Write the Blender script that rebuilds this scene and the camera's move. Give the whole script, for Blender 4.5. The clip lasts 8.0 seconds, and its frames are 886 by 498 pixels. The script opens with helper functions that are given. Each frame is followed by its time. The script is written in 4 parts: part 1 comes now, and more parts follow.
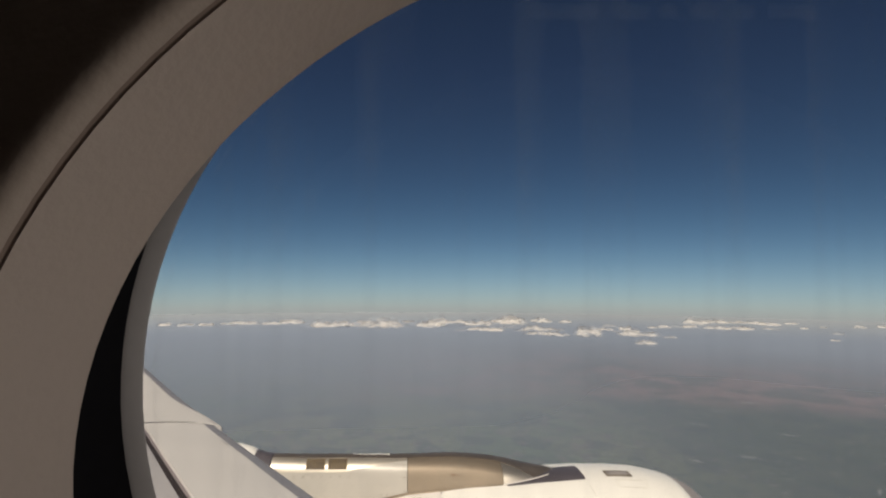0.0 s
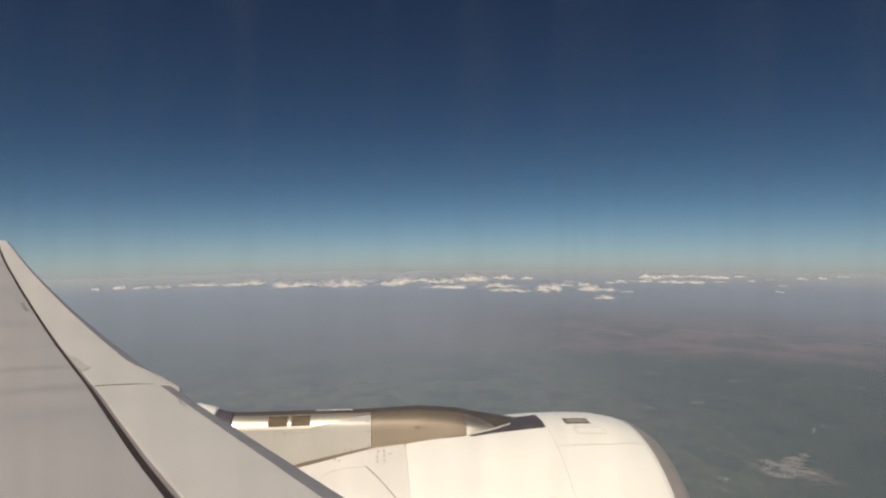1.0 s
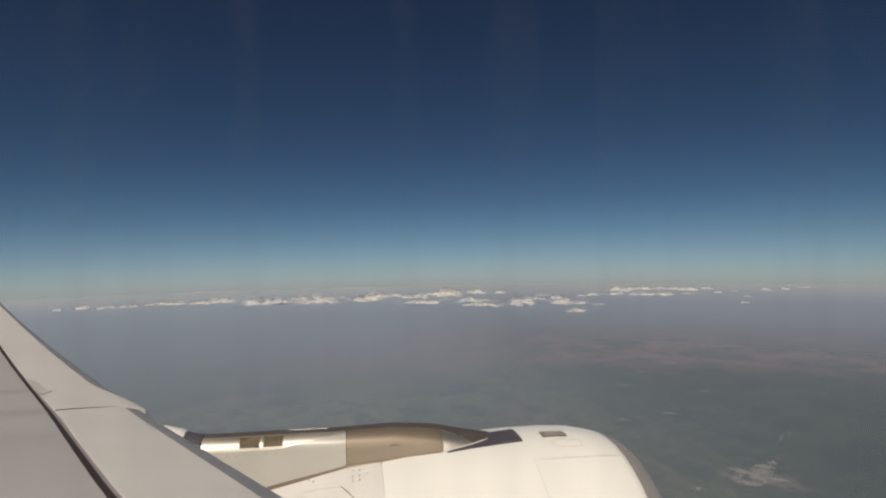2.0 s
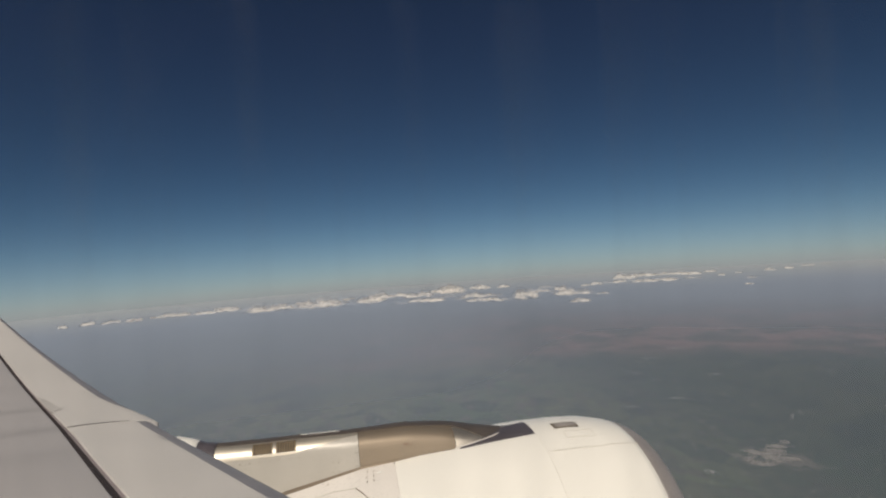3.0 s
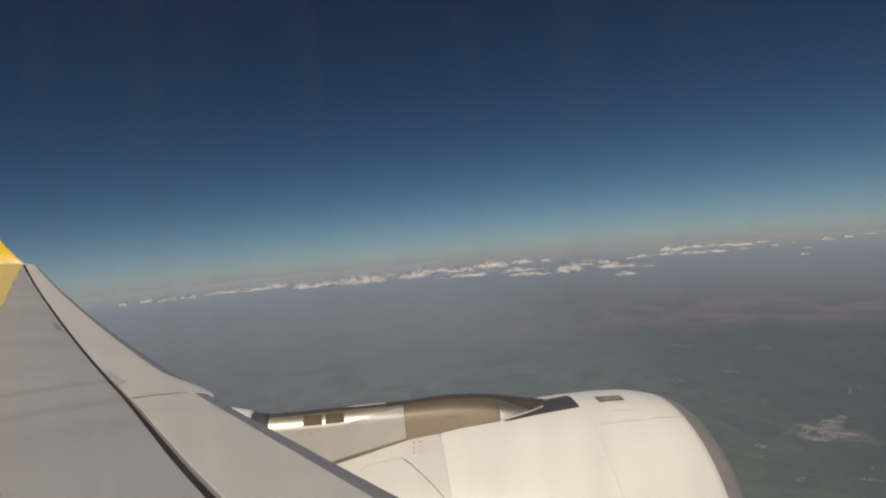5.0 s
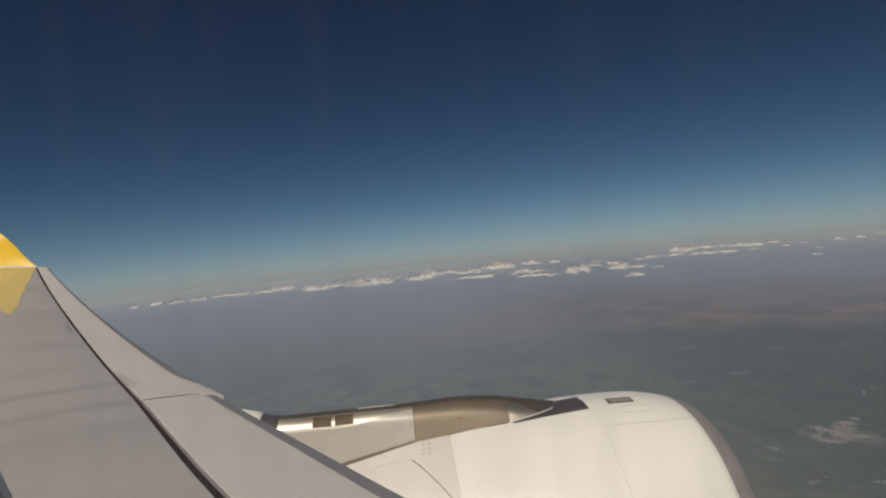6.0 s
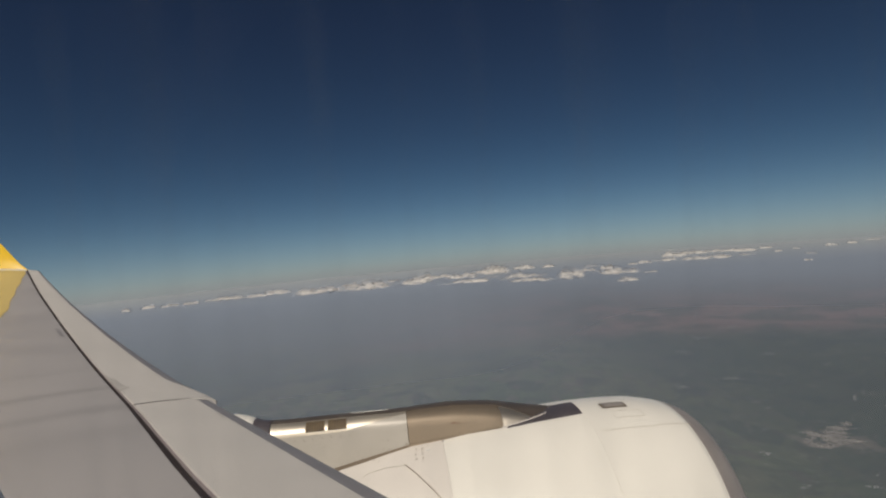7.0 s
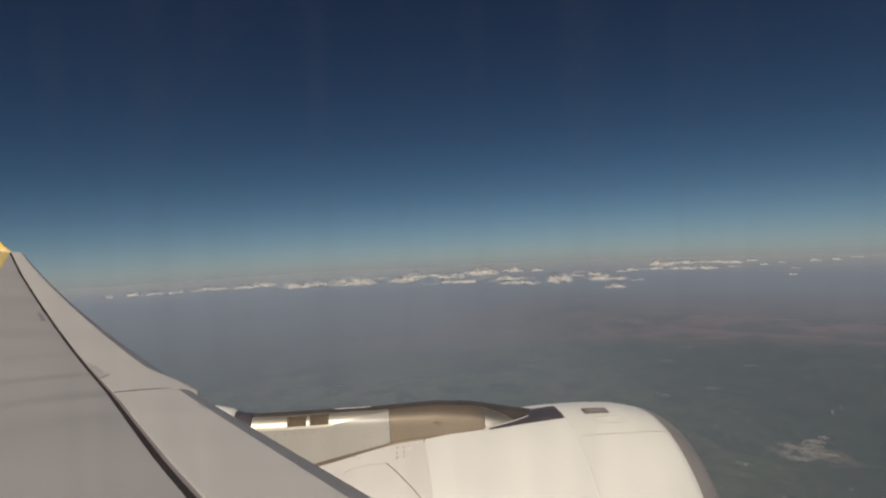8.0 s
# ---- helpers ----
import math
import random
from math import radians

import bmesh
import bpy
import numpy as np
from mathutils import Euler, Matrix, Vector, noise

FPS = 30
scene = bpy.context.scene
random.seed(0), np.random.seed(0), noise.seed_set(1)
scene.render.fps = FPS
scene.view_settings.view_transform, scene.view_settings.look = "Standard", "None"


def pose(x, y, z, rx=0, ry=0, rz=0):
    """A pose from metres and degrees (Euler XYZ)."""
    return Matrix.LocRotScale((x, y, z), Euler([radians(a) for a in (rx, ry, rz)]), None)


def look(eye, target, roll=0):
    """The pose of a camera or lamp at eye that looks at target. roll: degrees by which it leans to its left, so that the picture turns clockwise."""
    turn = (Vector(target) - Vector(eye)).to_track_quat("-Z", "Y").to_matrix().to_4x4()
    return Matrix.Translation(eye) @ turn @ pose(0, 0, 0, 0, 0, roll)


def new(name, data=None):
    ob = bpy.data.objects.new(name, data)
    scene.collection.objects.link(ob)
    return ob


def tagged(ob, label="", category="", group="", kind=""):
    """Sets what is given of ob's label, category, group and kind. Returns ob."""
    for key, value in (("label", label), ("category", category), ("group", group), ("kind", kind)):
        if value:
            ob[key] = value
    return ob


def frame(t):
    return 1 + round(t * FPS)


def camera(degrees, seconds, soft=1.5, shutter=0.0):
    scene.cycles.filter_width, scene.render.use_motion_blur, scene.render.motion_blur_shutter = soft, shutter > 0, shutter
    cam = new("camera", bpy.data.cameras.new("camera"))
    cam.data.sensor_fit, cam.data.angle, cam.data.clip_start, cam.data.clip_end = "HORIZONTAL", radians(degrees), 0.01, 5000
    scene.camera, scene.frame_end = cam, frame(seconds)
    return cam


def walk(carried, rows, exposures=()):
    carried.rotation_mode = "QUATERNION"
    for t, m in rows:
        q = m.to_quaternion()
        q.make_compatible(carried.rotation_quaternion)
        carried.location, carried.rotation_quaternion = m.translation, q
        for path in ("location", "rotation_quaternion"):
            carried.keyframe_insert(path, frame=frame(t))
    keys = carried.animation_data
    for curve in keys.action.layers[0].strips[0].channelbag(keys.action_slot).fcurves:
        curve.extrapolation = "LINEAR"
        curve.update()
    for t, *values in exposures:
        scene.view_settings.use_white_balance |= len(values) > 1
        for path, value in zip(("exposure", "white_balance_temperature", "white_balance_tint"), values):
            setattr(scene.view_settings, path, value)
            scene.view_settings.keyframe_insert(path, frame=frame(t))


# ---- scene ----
cam = camera(76.8, 8.0, soft=2.15)
PATH = [
    (0.0, 0.0215, -0.0286, 0.0295, -4.212, 3.521, -0.223),
    (0.5, 0.0240, -0.0254, 0.0270, -3.997, 2.816, 0.262),
    (0.8, 0.0383, -0.0147, 0.0225, -4.222, 1.394, 0.801),
    (0.9, 0.0413, -0.0019, 0.0196, -6.639, 0.438, 0.810),
    (1.0, 0.0363, 0.0251, 0.0065, -8.001, -0.748, 0.434),
    (1.2, 0.0337, 0.0317, 0.0037, -8.719, 0.307, 1.850),
    (1.5, 0.0299, 0.0415, -0.0005, -9.927, 1.541, 0.717),
    (1.7, 0.0288, 0.0420, -0.0005, -10.484, 0.882, 0.707),
    (2.8, 0.0225, 0.0450, -0.0007, -10.284, 0.568, 2.670),
    (3.0, 0.0251, 0.0446, -0.0011, -10.587, 0.489, 4.086),
    (3.2, 0.0244, 0.0448, -0.0007, -10.521, 0.271, 4.307),
    (3.5, 0.0233, 0.0450, -0.0002, -9.550, 0.005, 4.614),
    (3.7, 0.0229, 0.0450, 0.0000, -9.522, -0.061, 4.748),
    (4.0, 0.0224, 0.0449, 0.0003, -8.771, -0.791, 4.691),
    (4.2, 0.0216, 0.0449, 0.0003, -7.051, -0.529, 4.119),
    (4.4, 0.0208, 0.0448, 0.0004, -7.316, -1.036, 4.483),
    (4.5, 0.0204, 0.0448, 0.0004, -7.248, -1.172, 4.372),
    (4.7, 0.0210, 0.0447, 0.0000, -6.318, -1.461, 4.955),
    (5.8, 0.0222, 0.0451, 0.0000, -6.612, -1.955, 5.429),
    (6.0, 0.0213, 0.0444, -0.0005, -5.521, -1.498, 5.344),
    (6.2, 0.0212, 0.0444, -0.0005, -6.145, -1.419, 5.357),
    (6.5, 0.0211, 0.0444, -0.0005, -6.229, -1.094, 5.393),
    (6.8, 0.0208, 0.0442, -0.0006, -6.418, -1.404, 4.919),
    (7.0, 0.0206, 0.0441, -0.0006, -6.125, -1.104, 5.112),
    (7.2, 0.0202, 0.0446, -0.0002, -5.431, -1.328, 4.280),
    (7.5, 0.0197, 0.0453, 0.0003, -5.936, -1.293, 3.470),
    (7.8, 0.0199, 0.0449, 0.0001, -7.057, -1.510, 2.890),
    (8.0, 0.0201, 0.0446, 0.0000, -7.134, -1.220, 2.670),
]
walk(cam, [(t, pose(x, y, z, 90 + pitch, roll, yaw)) for t, x, y, z, yaw, pitch, roll in PATH],
     [(0.0, 0.45, 7180, 10), (1.0, 0.44, 7050, 10), (1.5, 0.35, 6950, 10), (3.5, 0.2, 6950, 10), (6.0, 0.0, 6950, 10), (8.0, 0.0, 6950, 10)])

# ---- light ----
SUN_ELEVATION, SUN_AZIMUTH = radians(52), radians(200)  # azimuth clockwise from +y
world = bpy.data.worlds.new("sky")
scene.world = world
world.use_nodes = True
wn, wl = world.node_tree.nodes, world.node_tree.links
wn.clear()
sky = wn.new("ShaderNodeTexSky")
sky.sky_type = "NISHITA"
sky.sun_disc = False
sky.sun_elevation, sky.sun_rotation = SUN_ELEVATION, SUN_AZIMUTH
sky.altitude, sky.air_density, sky.dust_density, sky.ozone_density = 3500, 0.6, 1.6, 3.0
# the true horizon lies below eye level at this height: the sky is shifted down by that dip
geo = wn.new("ShaderNodeTexCoord")
dip = wn.new("ShaderNodeVectorMath")
dip.operation = "ADD"
dip.inputs[1].default_value = (0, 0, 0.052)
wl.new(geo.outputs["Generated"], dip.inputs[0])
wl.new(dip.outputs[0], sky.inputs["Vector"])
deep = wn.new("ShaderNodeGamma")
deep.inputs["Gamma"].default_value = 1.25
wl.new(sky.outputs[0], deep.inputs["Color"])


def wmath(op, a, b=None):
    m = wn.new("ShaderNodeMath")
    m.operation = op
    for k, v in enumerate((a, b)):
        if v is None:
            continue
        if isinstance(v, (int, float)):
            m.inputs[k].default_value = v
        else:
            wl.new(v, m.inputs[k])
    return m.outputs[0]


# a layer of pale haze lies along the whole horizon and thins out upwards
split = wn.new("ShaderNodeSeparateXYZ")
wl.new(dip.outputs[0], split.inputs[0])
rise = wmath("POWER", wmath("DIVIDE", wmath("MAXIMUM", split.outputs["Z"], 0.0), 0.053), 1.2)
haze = wmath("EXPONENT", wmath("MULTIPLY", rise, -1.0))
blend = wn.new("ShaderNodeMix")
blend.data_type = "RGBA"
wl.new(haze, blend.inputs[0])
tint = wn.new("ShaderNodeVectorMath")
tint.operation = "MULTIPLY"
steep = wn.new("ShaderNodeMapRange")
steep.inputs["From Min"].default_value, steep.inputs["From Max"].default_value = 0.08, 0.42
wl.new(split.outputs["Z"], steep.inputs["Value"])
hue = wn.new("ShaderNodeMix")
hue.data_type = "RGBA"
hue.inputs[6].default_value, hue.inputs[7].default_value = (0.865, 1.067, 0.856, 1), (0.97, 0.96, 0.885, 1)
wl.new(steep.outputs[0], hue.inputs[0])
wl.new(hue.outputs[2], tint.inputs[1])
wl.new(deep.outputs[0], tint.inputs[0])
wl.new(tint.outputs[0], blend.inputs[6])
blend.inputs[7].default_value = (8.1, 8.85, 9.25, 1)
back = wn.new("ShaderNodeBackground")
back.inputs["Strength"].default_value = 0.032
wout = wn.new("ShaderNodeOutputWorld")
# the air is murkier in the last half degree over the horizon
murk = wn.new("ShaderNodeMix")
murk.data_type = "RGBA"
near = wmath("POWER", wmath("DIVIDE", wmath("MAXIMUM", split.outputs["Z"], 0.0), 0.010), 2.0)
wl.new(wmath("MULTIPLY", wmath("EXPONENT", wmath("MULTIPLY", near, -1.0)), 0.15), murk.inputs[0])
wl.new(blend.outputs[2], murk.inputs[6])
murk.inputs[7].default_value = (5.7, 6.7, 7.7, 1)
wl.new(murk.outputs[2], back.inputs[0])
wl.new(back.outputs[0], wout.inputs[0])

sun = new("sun", bpy.data.lights.new("sun", "SUN"))
sun.data.energy, sun.data.angle, sun.data.color = 3.0, radians(0.5), (1.0, 0.95, 0.87)
sd = Vector((math.sin(SUN_AZIMUTH) * math.cos(SUN_ELEVATION), math.cos(SUN_AZIMUTH) * math.cos(SUN_ELEVATION), math.sin(SUN_ELEVATION)))
sun.matrix_world = look(sd * 50, (0, 0, 0))


# unseen fill lamp added at the shell's forward opening to light the window surround
cabin_fill = new("cabin_fill_lamp", bpy.data.lights.new("cabin_fill_lamp", "AREA"))
cabin_fill.data.shape, cabin_fill.data.size, cabin_fill.data.size_y = "RECTANGLE", 0.34, 0.9
cabin_fill.data.energy, cabin_fill.data.color = 3.4, (1.0, 0.94, 0.88)
cabin_fill.matrix_world = look((1.36, -0.24, 0.0), (0.0, -0.02, 0.0))


# ---- materials ----
def mat(name, base, rough=0.5, metal=0.0, vary=0.12, scale=3.0, fine=60.0, bump=0.0, stretch=(1, 1, 1), coat=0.0, spec=0.5):
    m = bpy.data.materials.new(name)
    m.use_nodes = True
    n, l = m.node_tree.nodes, m.node_tree.links
    b = n["Principled BSDF"]
    b.inputs["Roughness"].default_value, b.inputs["Metallic"].default_value = rough, metal
    b.inputs["Coat Weight"].default_value, b.inputs["Specular IOR Level"].default_value = coat, spec
    tc = n.new("ShaderNodeTexCoord")
    mp = n.new("ShaderNodeMapping")
    mp.inputs["Scale"].default_value = stretch
    l.new(tc.outputs["Object"], mp.inputs["Vector"])
    big, small = n.new("ShaderNodeTexNoise"), n.new("ShaderNodeTexNoise")
    for t, s, dt in ((big, scale, 5), (small, fine, 3)):
        t.inputs["Scale"].default_value, t.inputs["Detail"].default_value = s, dt
        l.new(mp.outputs[0], t.inputs["Vector"])
    add = n.new("ShaderNodeMath")
    add.operation = "MULTIPLY_ADD"
    add.inputs[1].default_value = 0.35
    l.new(small.outputs["Fac"], add.inputs[0])
    l.new(big.outputs["Fac"], add.inputs[2])
    ramp = n.new("ShaderNodeMapRange")
    ramp.inputs["From Min"].default_value, ramp.inputs["From Max"].default_value = 0.4, 0.95
    ramp.inputs["To Min"].default_value, ramp.inputs["To Max"].default_value = 1 - vary, 1 + vary
    l.new(add.outputs[0], ramp.inputs["Value"])
    mul = n.new("ShaderNodeVectorMath")
    mul.operation = "SCALE"
    mul.inputs[0].default_value = base[:3]
    l.new(ramp.outputs[0], mul.inputs["Scale"])
    l.new(mul.outputs[0], b.inputs["Base Color"])
    rr = n.new("ShaderNodeMapRange")
    rr.inputs["To Min"].default_value, rr.inputs["To Max"].default_value = max(0.02, rough - 0.08), min(1, rough + 0.08)
    l.new(big.outputs["Fac"], rr.inputs["Value"])
    l.new(rr.outputs[0], b.inputs["Roughness"])
    if bump:
        bp = n.new("ShaderNodeBump")
        bp.inputs["Strength"].default_value, bp.inputs["Distance"].default_value = bump, 0.01
        l.new(small.outputs["Fac"], bp.inputs["Height"])
        l.new(bp.outputs[0], b.inputs["Normal"])
    return m


M_GREY = mat("wing_grey_paint", (0.408, 0.386, 0.384), 0.45, 0, 0.06, 0.9, 40, 0.02, (0.6, 1.6, 1))
M_SLAT = mat("slat_grey_paint", (0.595, 0.565, 0.54), 0.55, 0, 0.05, 1.5, 40, 0.02, (0.6, 2.0, 1))
M_NOSE = mat("bare_slat_metal", (0.305, 0.288, 0.298), 0.45, 0.25, 0.10, 4, 60, 0.0)
M_DARK = mat("dark_seal_and_slot_shade", (0.036, 0.029, 0.030), 0.7, 0, 0.2, 6, 80, spec=0.15)
M_YELLOW = mat("yellow_paint", (0.80, 0.50, 0.02), 0.4, 0, 0.06, 2, 40)
M_WHITE = mat("cowl_white_paint", (0.83, 0.80, 0.745), 0.35, 0, 0.035, 2.0, 30, 0.0, coat=0.2)
M_PANEL = mat("reverser_white_paint", (0.71, 0.665, 0.625), 0.42, 0, 0.05, 2.5, 30)
M_LIP = mat("lip_metal", (0.43, 0.39, 0.375), 0.5, 0.45, 0.10, 5, 60)
M_PLATE = mat("vent_grey", (0.33, 0.30, 0.28), 0.5, 0.2, 0.10, 15, 60)
M_REFLECT_GAP = mat("dark_reflection_and_gap", (0.115, 0.096, 0.084), 0.5, 0.3, 0.15, 6, 60, 0.0, (1, 1, 3))
M_STEEL = mat("pylon_bright_metal", (0.68, 0.62, 0.53), 0.52, 0.95, 0.10, 3, 60, 0.0, (1, 1, 3))
M_PPAINT = mat("pylon_grey_paint", (0.49, 0.455, 0.41), 0.42, 0.1, 0.06, 4, 60)
M_BRONZE = mat("pylon_heat_tinted_metal", (0.285, 0.232, 0.178), 0.63, 0.75, 0.10, 4, 60, 0.0, (1, 1, 3))
M_SATIN = mat("satin_nose_metal", (0.50, 0.455, 0.40), 0.45, 0.85, 0.10, 4, 60, 0.0, (1, 1, 3))
M_FADED = mat("weathered_yellow_paint", (0.66, 0.50, 0.19), 0.55, 0, 0.14, 1.5, 30)
M_LOUVRE = mat("grille_bronze", (0.36, 0.265, 0.15), 0.6, 0.1, 0.15, 20, 90, spec=0.2)
M_LATCH = mat("bright_latch_metal", (0.85, 0.84, 0.80), 0.3, 0.0, 0.1, 20, 80)
M_NAVY = mat("dark_fairing", (0.085, 0.075, 0.085), 0.42, 0.0, 0.2, 6, 60)
M_LINING = mat("beige_cabin_lining", (0.46, 0.395, 0.365), 0.6, 0, 0.05, 8, 400, 0.05)
M_WALL = mat("cabin_wall_plastic", (0.105, 0.087, 0.078), 0.65, 0, 0.08, 6, 300, 0.05)
M_GROOVE = mat("joint_filler_brown", (0.24, 0.185, 0.165), 0.7, 0, 0.15, 10, 200)
M_BLACK = mat("black_gap", (0.011, 0.011, 0.015), 0.8, 0, 0.3, 10, 200, spec=0.1)
M_STRIP = mat("window_seal_grey", (0.60, 0.59, 0.62), 0.5, 0, 0.10, 20, 200)


def cloud_material():
    m = mat("cloud_white", (0.77, 0.725, 0.675), 1.0, 0, 0.06, 0.02, 0.2, spec=0.0)
    n, l = m.node_tree.nodes, m.node_tree.links
    b, out = n["Principled BSDF"], n["Material Output"]
    # light scattered many times inside evens out the shading: the normal is bent towards the sun
    geo_n, soft_n, bent = n.new("ShaderNodeNewGeometry"), n.new("ShaderNodeVectorMath"), n.new("ShaderNodeVectorMath")
    soft_n.operation, bent.operation = "MULTIPLY_ADD", "NORMALIZE"
    soft_n.inputs[1].default_value = (0.30, 0.30, 0.30)
    soft_n.inputs[2].default_value = sd * 0.70
    l.new(geo_n.outputs["Normal"], soft_n.inputs[0])
    l.new(soft_n.outputs[0], bent.inputs[0])
    l.new(bent.outputs[0], b.inputs["Normal"])
    thin, mx = n.new("ShaderNodeBsdfTranslucent"), n.new("ShaderNodeMixShader")
    thin.inputs["Color"].default_value = (0.85, 0.82, 0.79, 1)
    mx.inputs[0].default_value = 0.25
    l.new(b.outputs[0], mx.inputs[1])
    l.new(thin.outputs[0], mx.inputs[2])
    # the vapour is as dense as the heap is deep there, and torn into wisps
    tc, own, away, mp, wisp = n.new("ShaderNodeTexCoord"), n.new("ShaderNodeObjectInfo"), n.new("ShaderNodeVectorMath"), n.new("ShaderNodeMapping"), n.new("ShaderNodeTexNoise")
    away.operation = "MULTIPLY_ADD"
    away.inputs[1].default_value = (1, 1, 1)
    shift = n.new("ShaderNodeVectorMath")
    shift.operation = "SCALE"
    shift.inputs[0].default_value = (900, 500, 700)
    l.new(own.outputs["Random"], shift.inputs["Scale"])
    l.new(tc.outputs["Object"], away.inputs[0])
    l.new(shift.outputs[0], away.inputs[2])
    mp.inputs["Scale"].default_value = (0.7, 1, 3.2)
    wisp.inputs["Scale"].default_value, wisp.inputs["Detail"].default_value = 0.030, 4
    l.new(away.outputs[0], mp.inputs["Vector"])
    l.new(mp.outputs[0], wisp.inputs["Vector"])
    depth, torn, dense, gap = n.new("ShaderNodeAttribute"), n.new("ShaderNodeMapRange"), n.new("ShaderNodeMath"), n.new("ShaderNodeMapRange")
    depth.attribute_name = "depth"
    torn.inputs["From Min"].default_value, torn.inputs["From Max"].default_value = 0.32, 0.68
    torn.inputs["To Min"].default_value, torn.inputs["To Max"].default_value = 0.42, 1.32
    l.new(wisp.outputs["Fac"], torn.inputs["Value"])
    dense.operation = "MULTIPLY"
    l.new(torn.outputs[0], dense.inputs[0])
    l.new(depth.outputs["Fac"], dense.inputs[1])
    gap.interpolation_type = "SMOOTHSTEP"
    gap.inputs["From Min"].default_value, gap.inputs["From Max"].default_value = 0.04, 1.08
    gap.inputs["To Max"].default_value = 0.80
    l.new(dense.outputs[0], gap.inputs["Value"])
    veil, clear = n.new("ShaderNodeMixShader"), n.new("ShaderNodeBsdfTransparent")
    l.new(gap.outputs[0], veil.inputs[0])
    l.new(clear.outputs[0], veil.inputs[1])
    l.new(mx.outputs[0], veil.inputs[2])
    l.new(veil.outputs[0], out.inputs["Surface"])
    return m


M_CLOUD = cloud_material()
M_TOWN = mat("pale_roofs", (0.29, 0.255, 0.21), 0.9, 0, 0.25, 0.05, 0.5)
M_HAMLET = mat("white_roofs", (0.35, 0.335, 0.31), 0.9, 0, 0.15, 0.05, 0.5)


class Nodes:
    """Short ways to wire the nodes of one material."""

    def __init__(self, name):
        self.m = bpy.data.materials.new(name)
        self.m.use_nodes = True
        self.n, self.l = self.m.node_tree.nodes, self.m.node_tree.links
        self.b, self.out = self.n["Principled BSDF"], self.n["Material Output"]
        self.place = self.n.new("ShaderNodeTexCoord").outputs["Object"]

    def put(self, socket, v):
        if isinstance(v, tuple):
            socket.default_value = (*v, 1)
        elif isinstance(v, (float, int)):
            socket.default_value = v
        else:
            self.l.new(v, socket)

    def noise_at(self, scale, detail, stretch=(1, 1, 1)):
        mp, t = self.n.new("ShaderNodeMapping"), self.n.new("ShaderNodeTexNoise")
        mp.inputs["Scale"].default_value = stretch
        self.l.new(self.place, mp.inputs["Vector"])
        t.inputs["Scale"].default_value, t.inputs["Detail"].default_value = scale, detail
        self.l.new(mp.outputs[0], t.inputs["Vector"])
        return t.outputs["Fac"]

    def mix(self, fac, a, c):
        x = self.n.new("ShaderNodeMix")
        x.data_type = "RGBA"
        for s, v in ((x.inputs[0], fac), (x.inputs[6], a), (x.inputs[7], c)):
            self.put(s, v)
        return x.outputs[2]

    def remap(self, v, lo, hi, to0=0.0, to1=1.0):
        r = self.n.new("ShaderNodeMapRange")
        r.interpolation_type = "SMOOTHSTEP"
        for k, q in (("From Min", lo), ("From Max", hi), ("To Min", to0), ("To Max", to1)):
            r.inputs[k].default_value = q
        self.l.new(v, r.inputs["Value"])
        return r.outputs[0]

    def calc(self, op, a, c=0.0):
        x = self.n.new("ShaderNodeMath")
        x.operation = op
        self.put(x.inputs[0], a)
        self.put(x.inputs[1], c)
        return x.outputs[0]

    def distance(self):
        x = self.n.new("ShaderNodeVectorMath")
        x.operation = "LENGTH"
        self.l.new(self.place, x.inputs[0])
        return x.outputs["Value"]


GROUND_Z, TOWN = -257.0, (470.0, 563.0)


